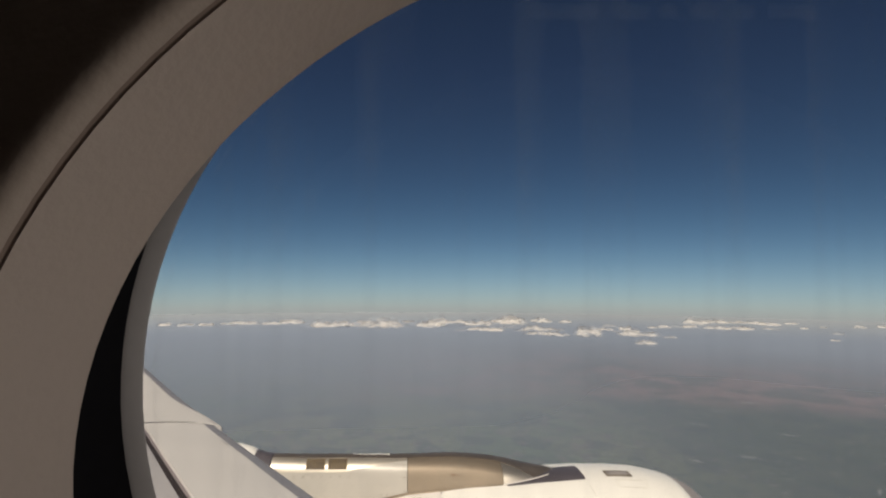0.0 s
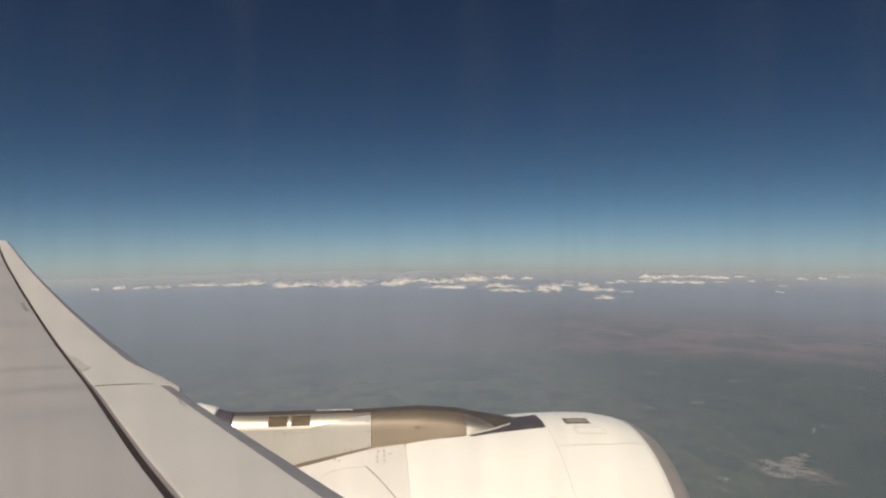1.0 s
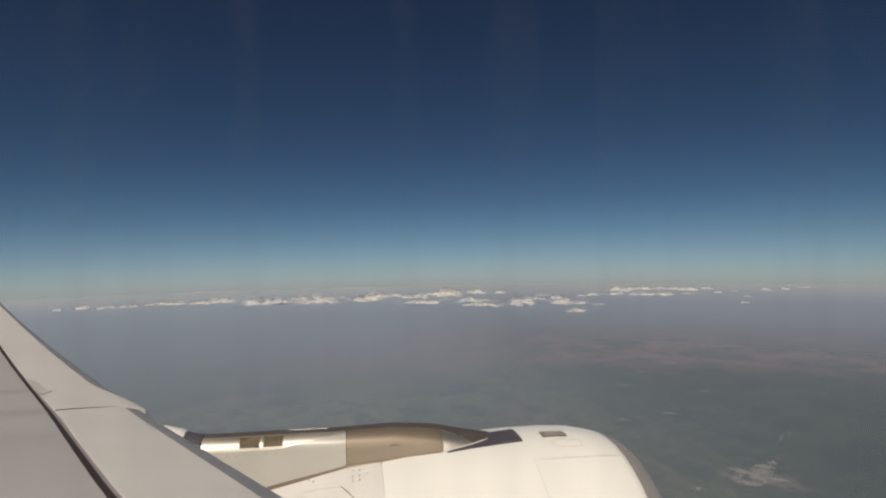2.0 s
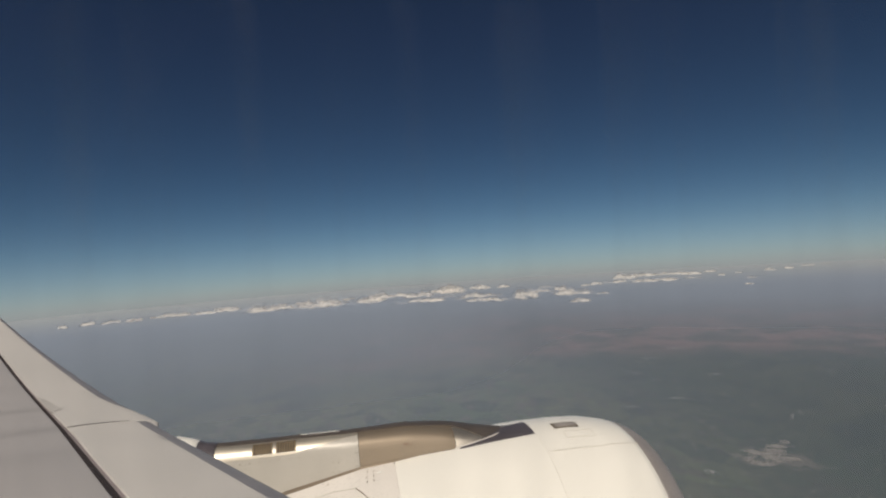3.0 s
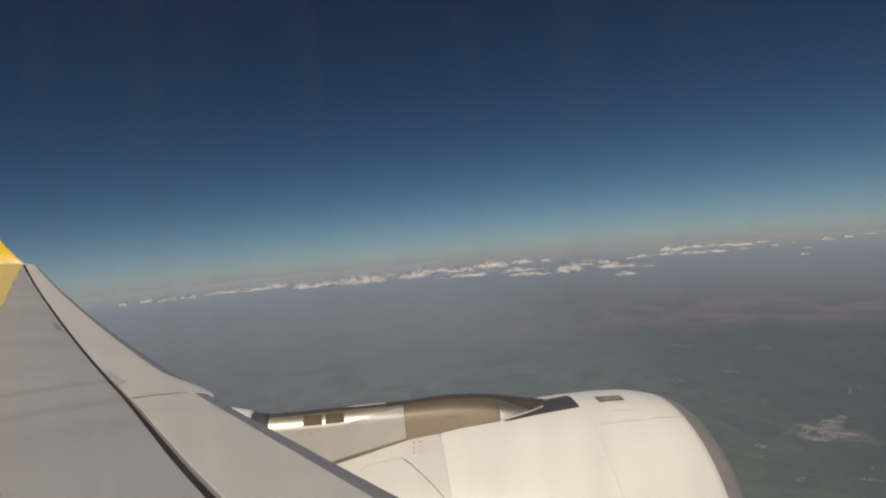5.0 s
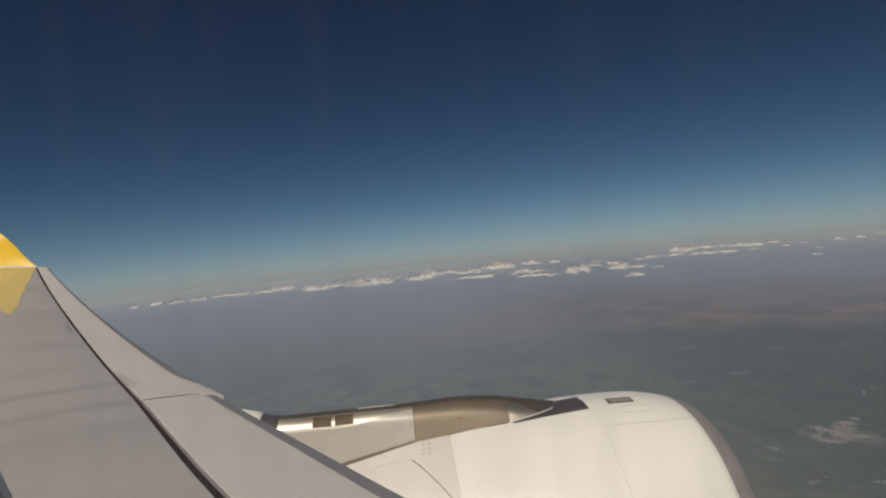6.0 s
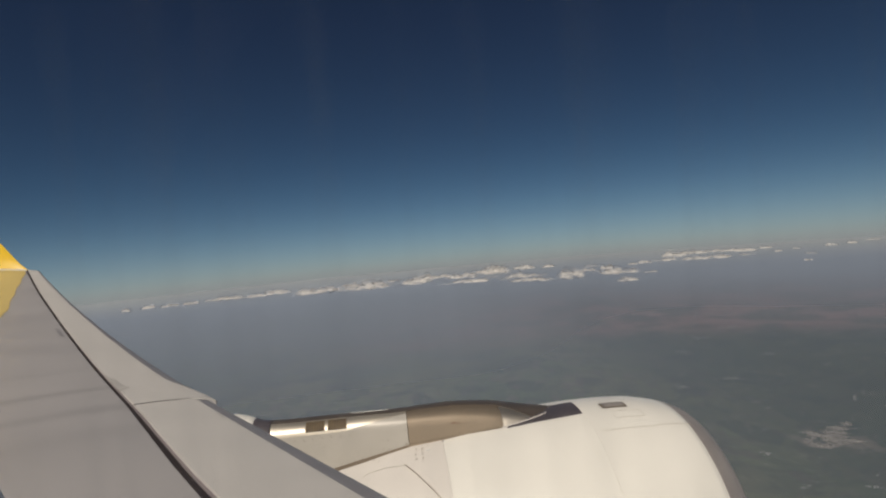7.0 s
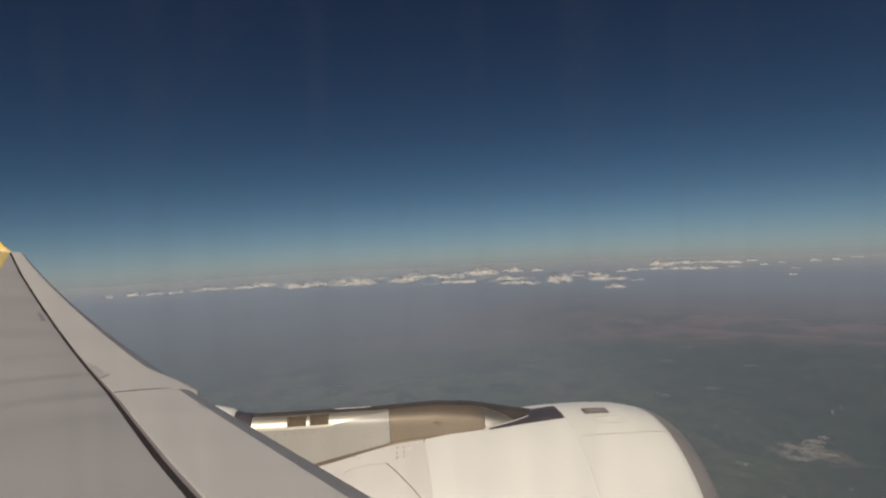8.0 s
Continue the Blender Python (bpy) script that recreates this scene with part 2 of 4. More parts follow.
def ground_material():
    g = Nodes("farmland")
    g.b.inputs["Roughness"].default_value, g.b.inputs["Specular IOR Level"].default_value = 1.0, 0.0
    split_xy = g.n.new("ShaderNodeSeparateXYZ")
    g.l.new(g.place, split_xy.inputs[0])
    east, dist = split_xy.outputs["X"], g.distance()
    # pasture with a patchwork of crops, stubble and ploughed soil
    plots = []
    for scale in (0.022, 0.065):
        bend, vor, parts = g.n.new("ShaderNodeMapping"), g.n.new("ShaderNodeTexVoronoi"), g.n.new("ShaderNodeSeparateColor")
        bend.inputs["Rotation"].default_value, bend.inputs["Scale"].default_value = (0, 0, 0.5), (1.0, 0.7, 1)
        vor.inputs["Scale"].default_value, vor.inputs["Randomness"].default_value = scale, 0.75
        g.l.new(g.place, bend.inputs["Vector"])
        g.l.new(bend.outputs[0], vor.inputs["Vector"])
        g.l.new(vor.outputs["Color"], parts.inputs[0])
        plots.append(parts.outputs)
    col = g.mix(g.remap(g.noise_at(0.0035, 5), 0.40, 0.62), (0.090, 0.124, 0.056), (0.152, 0.160, 0.082))
    col = g.mix(g.remap(plots[0][0], 0.62, 0.95, 0, 0.55), col, (0.125, 0.120, 0.075))
    col = g.mix(g.remap(plots[0][1], 0.55, 0.95, 0, 0.60), col, (0.030, 0.044, 0.030))
    col = g.mix(g.remap(plots[1][0], 0.70, 0.97, 0, 0.50), col, (0.135, 0.105, 0.085))
    col = g.mix(g.remap(plots[1][1], 0.70, 0.97, 0, 0.45), col, (0.070, 0.095, 0.050))
    # woods and hedges
    col = g.mix(g.remap(g.noise_at(0.011, 8), 0.54, 0.68, 0, 0.55), col, (0.022, 0.032, 0.024))
    col = g.mix(g.remap(g.noise_at(0.06, 8, (0.8, 1.1, 1)), 0.50, 0.70, 0, 0.34), col, (0.026, 0.036, 0.026))
    # the land is mixed towards dark green ahead
    col = g.mix(g.remap(east, 200, 560, 0, 0.80), col, (0.025, 0.042, 0.029))
    # farms, tracks and quarries
    col = g.mix(g.remap(g.noise_at(0.055, 9), 0.60, 0.74, 0, 0.40), col, (0.20, 0.18, 0.14))
    col = g.mix(g.remap(g.noise_at(0.13, 4), 0.66, 0.74, 0, 0.60), col, (0.34, 0.32, 0.29))
    # bare and built-up land round the town
    centre = g.n.new("ShaderNodeVectorMath")
    centre.operation = "DISTANCE"
    centre.inputs[1].default_value = (*TOWN, GROUND_Z)
    g.l.new(g.place, centre.inputs[0])
    outskirts = g.calc("ADD", centre.outputs["Value"], g.remap(g.noise_at(0.04, 6), 0.3, 0.7, 28, -28))
    col = g.mix(g.remap(outskirts, 10, 34, 0.60, 0.0), col, (0.190, 0.160, 0.130))
    # a tract of bare reddish heath
    tract = g.calc("MULTIPLY", g.remap(g.calc("SUBTRACT", dist, g.calc("MULTIPLY", east, 0.15)), 1180, 1400), g.remap(dist, 1800, 2900, 1.0, 0.0))
    tract = g.calc("MULTIPLY", tract, g.remap(east, -420, 260))
    broken = g.remap(g.noise_at(0.0082, 9), 0.40, 0.62, 0.20, 0.66)
    col = g.mix(g.calc("MULTIPLY", tract, broken), col, (0.300, 0.165, 0.150))
    g.l.new(col, g.b.inputs["Base Color"])
    return g.m


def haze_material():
    """Distance haze painted into a sheet: its opacity rises with distance from the aircraft."""
    g = Nodes("painted_haze")
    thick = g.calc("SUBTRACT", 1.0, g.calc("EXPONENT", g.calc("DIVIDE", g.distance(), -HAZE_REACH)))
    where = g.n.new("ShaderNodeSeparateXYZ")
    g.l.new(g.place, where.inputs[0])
    # the painted haze is thinned ahead
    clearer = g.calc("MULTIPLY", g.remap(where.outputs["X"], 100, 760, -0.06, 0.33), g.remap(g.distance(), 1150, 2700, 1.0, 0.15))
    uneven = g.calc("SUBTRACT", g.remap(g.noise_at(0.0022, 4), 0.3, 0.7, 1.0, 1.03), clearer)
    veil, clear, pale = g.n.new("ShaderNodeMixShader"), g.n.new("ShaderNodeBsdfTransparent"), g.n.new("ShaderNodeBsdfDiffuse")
    # the sheet's colour is painted whiter towards the horizon
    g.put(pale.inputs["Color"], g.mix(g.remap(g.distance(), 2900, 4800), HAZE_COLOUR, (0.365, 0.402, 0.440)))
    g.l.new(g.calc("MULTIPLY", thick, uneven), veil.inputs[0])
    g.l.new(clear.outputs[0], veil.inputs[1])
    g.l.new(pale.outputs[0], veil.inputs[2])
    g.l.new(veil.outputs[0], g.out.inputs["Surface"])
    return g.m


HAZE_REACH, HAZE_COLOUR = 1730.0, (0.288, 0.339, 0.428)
M_HAZE = haze_material()
M_GROUND = ground_material()


def pane_material(name, streak):
    m = bpy.data.materials.new(name)
    m.use_nodes = True
    n, l = m.node_tree.nodes, m.node_tree.links
    n.clear()
    out, mx = n.new("ShaderNodeOutputMaterial"), n.new("ShaderNodeMixShader")
    clear, gloss = n.new("ShaderNodeBsdfTransparent"), n.new("ShaderNodeBsdfGlossy")
    gloss.inputs["Roughness"].default_value = 0.02
    fr = n.new("ShaderNodeFresnel")
    fr.inputs["IOR"].default_value = 1.18
    l.new(fr.outputs[0], mx.inputs[0])
    l.new(clear.outputs[0], mx.inputs[1])
    l.new(gloss.outputs[0], mx.inputs[2])
    # faint vertical streaks scatter a little skylight
    tc, mp, ns = n.new("ShaderNodeTexCoord"), n.new("ShaderNodeMapping"), n.new("ShaderNodeTexNoise")
    mp.inputs["Scale"].default_value = (140, 1, 3)
    ns.inputs["Scale"].default_value, ns.inputs["Detail"].default_value = 1.0, 4
    l.new(tc.outputs["Object"], mp.inputs["Vector"])
    l.new(mp.outputs[0], ns.inputs["Vector"])
    rg = n.new("ShaderNodeMapRange")
    rg.inputs["From Min"].default_value, rg.inputs["From Max"].default_value = 0.45, 0.8
    rg.inputs["To Min"].default_value, rg.inputs["To Max"].default_value = 0.0, streak
    l.new(ns.outputs["Fac"], rg.inputs["Value"])
    thin, both = n.new("ShaderNodeBsdfTranslucent"), n.new("ShaderNodeMixShader")
    thin.inputs["Color"].default_value = (0.8, 0.8, 0.8, 1)
    l.new(rg.outputs[0], both.inputs[0])
    l.new(mx.outputs[0], both.inputs[1])
    l.new(thin.outputs[0], both.inputs[2])
    l.new(both.outputs[0], out.inputs[0])
    return m


M_PANE = pane_material("window_pane_acrylic", 0.042)
M_BEVEL = pane_material("pane_bevel_acrylic", 0.10)


# ---- mesh helpers ----
def mesh_object(name, verts, faces, material, parent=None, label="", smooth=True):
    me = bpy.data.meshes.new(name)
    me.from_pydata([tuple(v) for v in verts], [], faces)
    me.update()
    me.materials.append(material)
    if smooth:
        for p in me.polygons:
            p.use_smooth = True
    if smooth:
        me.set_sharp_from_angle(angle=radians(38))
    ob = new(name, me)
    if parent:
        ob.parent = parent
    if label:
        tagged(ob, label=label)
    return ob


def part(name, bm, material, parent, label="", smooth=True):
    me = bpy.data.meshes.new(name)
    bmesh.ops.recalc_face_normals(bm, faces=bm.faces)
    bm.to_mesh(me)
    bm.free()
    me.materials.append(material)
    for p in me.polygons:
        p.use_smooth = smooth
    ob = new(name, me)
    if parent:
        ob.parent = parent
    if label:
        tagged(ob, label=label)
    return ob


def sheet(grid, closed_u=False, closed_v=False):
    """Vertices and quads of a grid of points."""
    rows, cols = len(grid), len(grid[0])
    verts = [p for r in grid for p in r]
    faces = []
    for i in range(rows if closed_u else rows - 1):
        for j in range(cols if closed_v else cols - 1):
            a, b = i * cols + j, i * cols + (j + 1) % cols
            c, d = ((i + 1) % rows) * cols + (j + 1) % cols, ((i + 1) % rows) * cols + j
            faces.append((a, b, c, d))
    return verts, faces


def box(bm, cx, cy, cz, sx, sy, sz, rot=0.0):
    r = bmesh.ops.create_cube(bm, size=1)
    m = Matrix.Translation((cx, cy, cz)) @ Matrix.Rotation(rot, 4, "Z") @ Matrix.Diagonal((sx, sy, sz, 1))
    bmesh.ops.transform(bm, matrix=m, verts=r["verts"])
    return r["verts"]


def empty(name, at, label, category, group="", kind=""):
    ob = new(name)
    ob.location = at
    ob.empty_display_size = 0.1
    return tagged(ob, label, category, group, kind)


def smooth01(a, b, x):
    t = min(1, max(0, (x - a) / (b - a)))
    return t * t * (3 - 2 * t)


# ---- ground ----
def disc(name, z, material):
    v, f = sheet([[(r * math.cos(a), r * math.sin(a), z) for a in [2 * math.pi * k / 160 for k in range(160)]] for r in (1, 200, 500, 1000, 1700, 2600, 3600, 4400, 4880)], closed_v=True)
    f.append(tuple(range(160)))
    return mesh_object(name, v, f, material)


tagged(disc("ground", GROUND_Z, M_GROUND), "green and brown farmland far below the aircraft", "ground", kind="structure")
# added sheet that carries the haze of distance as painted colour
tagged(disc("haze_sheet", GROUND_Z + 4.0, M_HAZE), "thin sheet painted with blue-grey distance haze over the farmland", "haze", kind="structure")

# ---- wing ----
def le_x(y):
    return -1.12 - 0.655 * (y - 4) - (0.0029 * (y - 4) ** 2 if y > 4 else 0)


def le_z(y):
    return -1.075 + (0.0112 * (y - 4) ** 2 + 0.035 * math.sin(math.pi * min(1, (y - 4) / 9.5)) if y > 4 else 0.004 * (4 - y))


def upper(d):
    return 0.22 * (1 - math.exp(-d)) + 0.03 * (1 - math.exp(-d / 0.02))


def slat_depth(y):
    return float(np.interp(y, [1, 2.6, 4, 5.5, 11.5, 14], [0.756, 0.715, 0.632, 0.592, 0.39, 0.27]))


def chord(y):
    return float(np.interp(y, [0, 5.5, 14], [6.2, 4.2, 1.5]))


ROOT, TIP, SPLIT = -0.25, 14.0, 4.28
wing = empty("wing", (0, 0, 0), "long grey aircraft wing with slats and a yellow winglet", "wing")
stations = list(np.linspace(ROOT, TIP, 64))
ds = [0.0, 0.02, 0.06, 0.15, 0.35, 0.7, 1.2, 1.8, 2.5]
grid = []
for y in stations:
    c, s = chord(y), slat_depth(y) + float(np.interp(y, [2, 3, 4.2, 14], [0.046, 0.042, 0.034, 0.05]))
    rest = c - s
    row = [(le_x(y) - s, y, le_z(y) + upper(s) - 0.05)]
    for k in (0.0, 0.006, 0.03, 0.08, 0.16, 0.28, 0.42, 0.6, 0.8, 1.0):
        d = s + rest * k
        sink = max(0, d - 1.2) ** 2 * 0.028
        row.append((le_x(y) - d, y, le_z(y) + upper(d) - sink))
    row.append((le_x(y) - c, y, le_z(y) + upper(c) - max(0, c - 1.2) ** 2 * 0.028 - 0.015))
    row.append((le_x(y) - 0.45 * c, y, le_z(y) - 0.10 * c * 0.55))
    row.append((le_x(y) - s, y, le_z(y) - 0.06))
    grid.append(row)
v, fcs = sheet(grid, closed_v=True)
fcs += [tuple(range(len(grid[0]))), tuple(range((len(grid) - 1) * len(grid[0]), len(grid) * len(grid[0])))]
mesh_object("wing_panel", v, fcs, M_GREY, wing)


def rear_edge(y):
    return float(np.interp(y, [1, 3, 6.5], [0.026, 0.017, 0.004]))


JOINT_D, JOINT_Y = [0, 0.075, 0.155, 0.257, 0.436, 0.60, 0.75], [4.362, 4.33, 4.29, 4.24, 4.14, 4.04, 3.95]


def slat(name, y0, y1, flare, label, near=0.0, far=0.0):
    """A slat between two span stations; near and far say how far its ends follow the slanted joint."""
    body_rows, nose_rows = [], []
    n = max(12, int((y1 - y0) * 8))
    for i in range(n + 1):
        base = y0 + (y1 - y0) * (i / n) ** (1.6 if near else 1.0)
        bend = near * (1 - smooth01(y0, y0 + 1.0, base)) + far * smooth01(y1 - 1.0, y1, base)

        def at(d, lift=0.0, under=None):
            """A point at the depth d behind the leading edge, on the slat's top or the given height under its edge line."""
            y = base + bend * (float(np.interp(d, JOINT_D, JOINT_Y)) - SPLIT)
            push = flare * (1 - smooth01(SPLIT + 0.08, SPLIT + 0.75, y)) * max(0.0, 1 - d / 0.35)
            z = le_z(y) + 0.004
            return (le_x(y) + push - d, y, z + (upper(d) if under is None else under) + lift)

        s = slat_depth(base) - rear_edge(base)
        nd = float(np.interp(base, [2, 4, 9, 14], [0.155, 0.128, 0.07, 0.04]))
        if flare:
            nd = nd * smooth01(y0 + 0.1, y0 + 0.9, base) + 0.012
        row = []
        for k in (0, 0.04, 0.1, 0.2, 0.4, 0.6, 0.8, 0.93, 0.98, 0.993, 1.0):
            row.append(at(nd + (s - nd) * k, -0.006 if k == 1.0 else 0.0))
        row.append(at(s, -0.03))
        row.append(at(nd, under=-0.02))
        body_rows.append(row)
        ring = [at(nd * k, -0.0005) for k in (1.0, 0.75, 0.5, 0.25, 0.08, 0.0)]
        ring += [at(d, under=-0.09 * math.sqrt(d / 0.12)) for d in (0.004, 0.015, 0.04, 0.08, 0.12)]
        ring.append(at(nd, under=-0.022))
        nose_rows.append(ring)
    v, f = sheet(body_rows, closed_v=True)
    f += [tuple(range(len(body_rows[0]))), tuple(range(n * len(body_rows[0]), (n + 1) * len(body_rows[0])))]
    body = mesh_object(name, v, f, M_SLAT, wing, label)
    v, f = sheet(nose_rows, closed_v=True)
    f += [tuple(range(len(nose_rows[0]))), tuple(range(n * len(nose_rows[0]), (n + 1) * len(nose_rows[0])))]
    mesh_object("leading_edge", v, f, M_NOSE, body, "dull bare metal leading edge")
    return body


slat("slat", ROOT, SPLIT - 0.006, 0.0, "pale grey painted slat", far=1.0)
slat("slat", SPLIT, TIP, 0.044, "pale grey painted slat with a flared inner end", near=1.0)
# dark rubber seal in the gap behind the slats
seal = []
for y in stations:
    s = slat_depth(y)
    seal.append([(le_x(y) - s + 0.006, y, le_z(y) + upper(s) - 0.012), (le_x(y) - s - 0.08, y, le_z(y) + upper(s) - 0.012), (le_x(y) - s - 0.08, y, le_z(y) + upper(s) - 0.04)])
v, f = sheet(seal, closed_v=True)
mesh_object("seal", v, f, M_DARK, wing, "dark seal strip behind the slats")

M_EDGE = mat("worn_slat_edge", (0.25, 0.215, 0.222), 0.5, 0, 0.15, 6, 60)
edge = []
for y in stations:
    if y > 6.5:
        break
    s, e = slat_depth(y), rear_edge(y)
    edge.append([(le_x(y) - s + e + 0.004, y, le_z(y) + upper(s) - 0.010), (le_x(y) - s + e * 0.1, y, le_z(y) + upper(s) - 0.008), (le_x(y) - s, y, le_z(y) + upper(s) - 0.016)])
v, f = sheet(edge)
mesh_object("slat_edge", v, f, M_EDGE, wing, "worn brown rear edge of the slats")

# winglet: a blade that rises and sweeps back from the tip
wl_rows = []
for i in range(15):
    k = i / 14
    up = 2.4 * k
    c = 1.35 * (1 - 0.62 * k)
    x0 = le_x(TIP) - 0.245 - 1.22 * up
    y0 = TIP + 0.02 + 0.5 * smooth01(0, 0.4, k) + 0.25 * k
    z0 = le_z(TIP) + 0.055 + up
    th = 0.045 * (1 - 0.6 * k)
    ring = []
    for j in range(16):
        a = 2 * math.pi * j / 16
        ring.append((x0 - c / 2 + c / 2 * math.cos(a), y0 + th * math.sin(a), z0))
    wl_rows.append(ring)
v, f = sheet(wl_rows, closed_v=True)
f += [tuple(range(16)), tuple(range(14 * 16, 15 * 16))]
mesh_object("winglet", v, f, M_YELLOW, wing, "bright yellow upturned winglet")



def wing_top(y, d, off=0.002):
    return (le_x(y) - d, y, le_z(y) + upper(d) - max(0, d - 1.2) ** 2 * 0.028 + off)


def wing_patch(name, y0, y1, d0, d1, material, label="", off=0.003, n=14, m=6):
    """A thin skin on the wing's top between two chordwise limits, given as functions of span."""
    rows = []
    for i in range(n + 1):
        y = y0 + (y1 - y0) * i / n
        rows.append([wing_top(y, d0(y) + (d1(y) - d0(y)) * j / m, off) for j in range(m + 1)])
    v, f = sheet(rows)
    return mesh_object(name, v, f, material, wing, label)


wing_patch("tip_paint", 8.84, 13.98, lambda y: float(np.interp(y, [8.84, 9.46, 10.85, 12.1, 13.64, 14], [1.262, 1.126, 0.919, 0.689, 0.36, 0.34])) + 0.012 * math.sin(y * 5) + 0.004 * math.sin(y * 13), lambda y: min(chord(y) - 0.06, float(np.interp(y, [8.84, 9.01, 10.06, 12, 14], [1.268, 1.334, 1.42, 1.9, 1.6]))), M_FADED, "weathered dull yellow paint near the tip", 0.004, 40)
wing_patch("tip_line", 13.82, 13.995, lambda y: 0.30, lambda y: 1.4, M_WHITE, "thin white line at the winglet's root", 0.007, 2)
for k in range(4):
    wing_patch("writing_bar", 7.36 + 0.15 * k, 7.44 + 0.15 * k, lambda y: slat_depth(y) + 0.085, lambda y: slat_depth(y) + 0.135, M_NOSE, "small faded grey stencil bar", 0.003, 2, 2)
M_SCUFF = mat("worn_slat_paint", (0.48, 0.455, 0.43), 0.5, 0, 0.10, 5, 60)
wing_patch("scuff", 4.50, 5.10, lambda y: float(np.interp(y, [4.50, 4.64, 4.70, 4.93, 5.10], [0.60, 0.50, 0.535, 0.548, 0.605])), lambda y: slat_depth(y) - 0.004, M_SCUFF, "worn darker grey patch", 0.0075, 14, 3)
joint = []
for k in range(13):
    d = 0.615 * k / 12
    y = float(np.interp(d, JOINT_D, JOINT_Y)) - 0.003
    joint.append([wing_top(y - 0.005, d, 0.003), wing_top(y - 0.004, d, 0.0075), wing_top(y + 0.004, d, 0.0075), wing_top(y + 0.005, d, 0.003)])
v, f = sheet(joint)
M_JOINT = mat("joint_filler", (0.06, 0.055, 0.055), 0.6, 0, 0.2, 20, 90)
mesh_object("slat_joint", v, f, M_JOINT, wing, "thin dark joint between two slats")
for my, md in ((3.73, 0.150), (3.79, 0.152), (5.36, 0.177)):
    wing_patch("slat_mark", my - 0.014, my + 0.014, lambda y: md, lambda y: md + 0.012, M_EDGE, "small dark mark on the slat", 0.0075, 2, 2)


def dirt_streaks():
    """Soft dark streaks that the air has drawn back over the wing's paint."""
    n, l = M_GREY.node_tree.nodes, M_GREY.node_tree.links
    b = n["Principled BSDF"]
    paint = b.inputs["Base Color"].links[0].from_socket
    tc, sp, wob = n.new("ShaderNodeTexCoord"), n.new("ShaderNodeSeparateXYZ"), n.new("ShaderNodeTexNoise")
    wob.inputs["Scale"].default_value, wob.inputs["Detail"].default_value = 1.6, 5
    l.new(tc.outputs["Object"], sp.inputs[0])
    l.new(tc.outputs["Object"], wob.inputs["Vector"])

    def calc(op, a, c):
        m = n.new("ShaderNodeMath")
        m.operation = op
        for k, v in enumerate((a, c)):
            if isinstance(v, (int, float)):
                m.inputs[k].default_value = v
            else:
                l.new(v, m.inputs[k])
        return m.outputs[0]

    # the streaks run aft and slightly inboard
    across = calc("SUBTRACT", sp.outputs["Y"], calc("MULTIPLY", calc("ADD", sp.outputs["X"], 1.9), STREAK_SLOPE))
    across = calc("ADD", across, calc("MULTIPLY", calc("SUBTRACT", wob.outputs["Fac"], 0.5), 0.12))
    total = 0.0
    for centre, width, depth in ((STREAK_A, 0.12, 0.16), (STREAK_B, 0.14, 0.13), (3.1, 0.16, 0.05), (6.1, 0.20, 0.06)):
        q = calc("DIVIDE", calc("SUBTRACT", across, centre), width)
        bell = calc("MULTIPLY", calc("EXPONENT", calc("MULTIPLY", calc("MULTIPLY", q, q), -1.0), 0.0), depth)
        total = calc("ADD", bell, total)
    dim = n.new("ShaderNodeVectorMath")
    dim.operation = "SCALE"
    l.new(paint, dim.inputs[0])
    l.new(calc("SUBTRACT", 1.0, total), dim.inputs["Scale"])
    l.new(dim.outputs[0], b.inputs["Base Color"])


STREAK_SLOPE, STREAK_A, STREAK_B = 0.750, 4.86, 3.94
dirt_streaks()

# ---- engine ----
AX_Y, AX_Z = 3.82, -2.215
PROFILE_X = [-1.7, -1.0, -0.4, 0.08, 0.28, 0.66, 0.9, 1.24, 1.5, 1.7, 1.85, 1.95, 2.02, 2.06, 2.07]
PROFILE_R = [0.52, 0.68, 0.808, 0.89, 0.912, 0.942, 0.956, 0.966, 0.963, 0.948, 0.915, 0.883, 0.847, 0.811, 0.785]


def radius(x):
    return float(np.interp(x, PROFILE_X, PROFILE_R))


def skin(x, a, off=0.0):
    """A point of the cowl at station x and angle a from the crown, positive outboard."""
    r = radius(x) + off
    y, z = AX_Y + r * math.sin(a), AX_Z + r * math.cos(a)
    lean = 0.03 * smooth01(1.3, 2.0, x) * (math.cos(a) - 1)
    return (x + lean, y, z)


engine = empty("engine", (0.3, AX_Y, AX_Z), "white turbofan engine nacelle hung under the wing", "engine")
engine.location = (0, 0, 0)


def cowl(name, x0, x1, material, label="", steps=14, edge=0.003):
    xs = [x0, x0 + edge] + [x0 + (x1 - x0) * i / steps for i in range(1, steps)] + [x1 - edge, x1]
    rows = []
    for i, x in enumerate(xs):
        off = -edge if i in (0, len(xs) - 1) else 0.0
        rows.append([skin(x, 2 * math.pi * k / 96, off) for k in range(96)])
    rows.append([skin(x1, 2 * math.pi * k / 96, -0.05) for k in range(96)])
    rows.append([skin(x0, 2 * math.pi * k / 96, -0.05) for k in range(96)])
    v, f = sheet(rows, closed_u=True, closed_v=True)
    return mesh_object(name, v, f, material, engine, label)


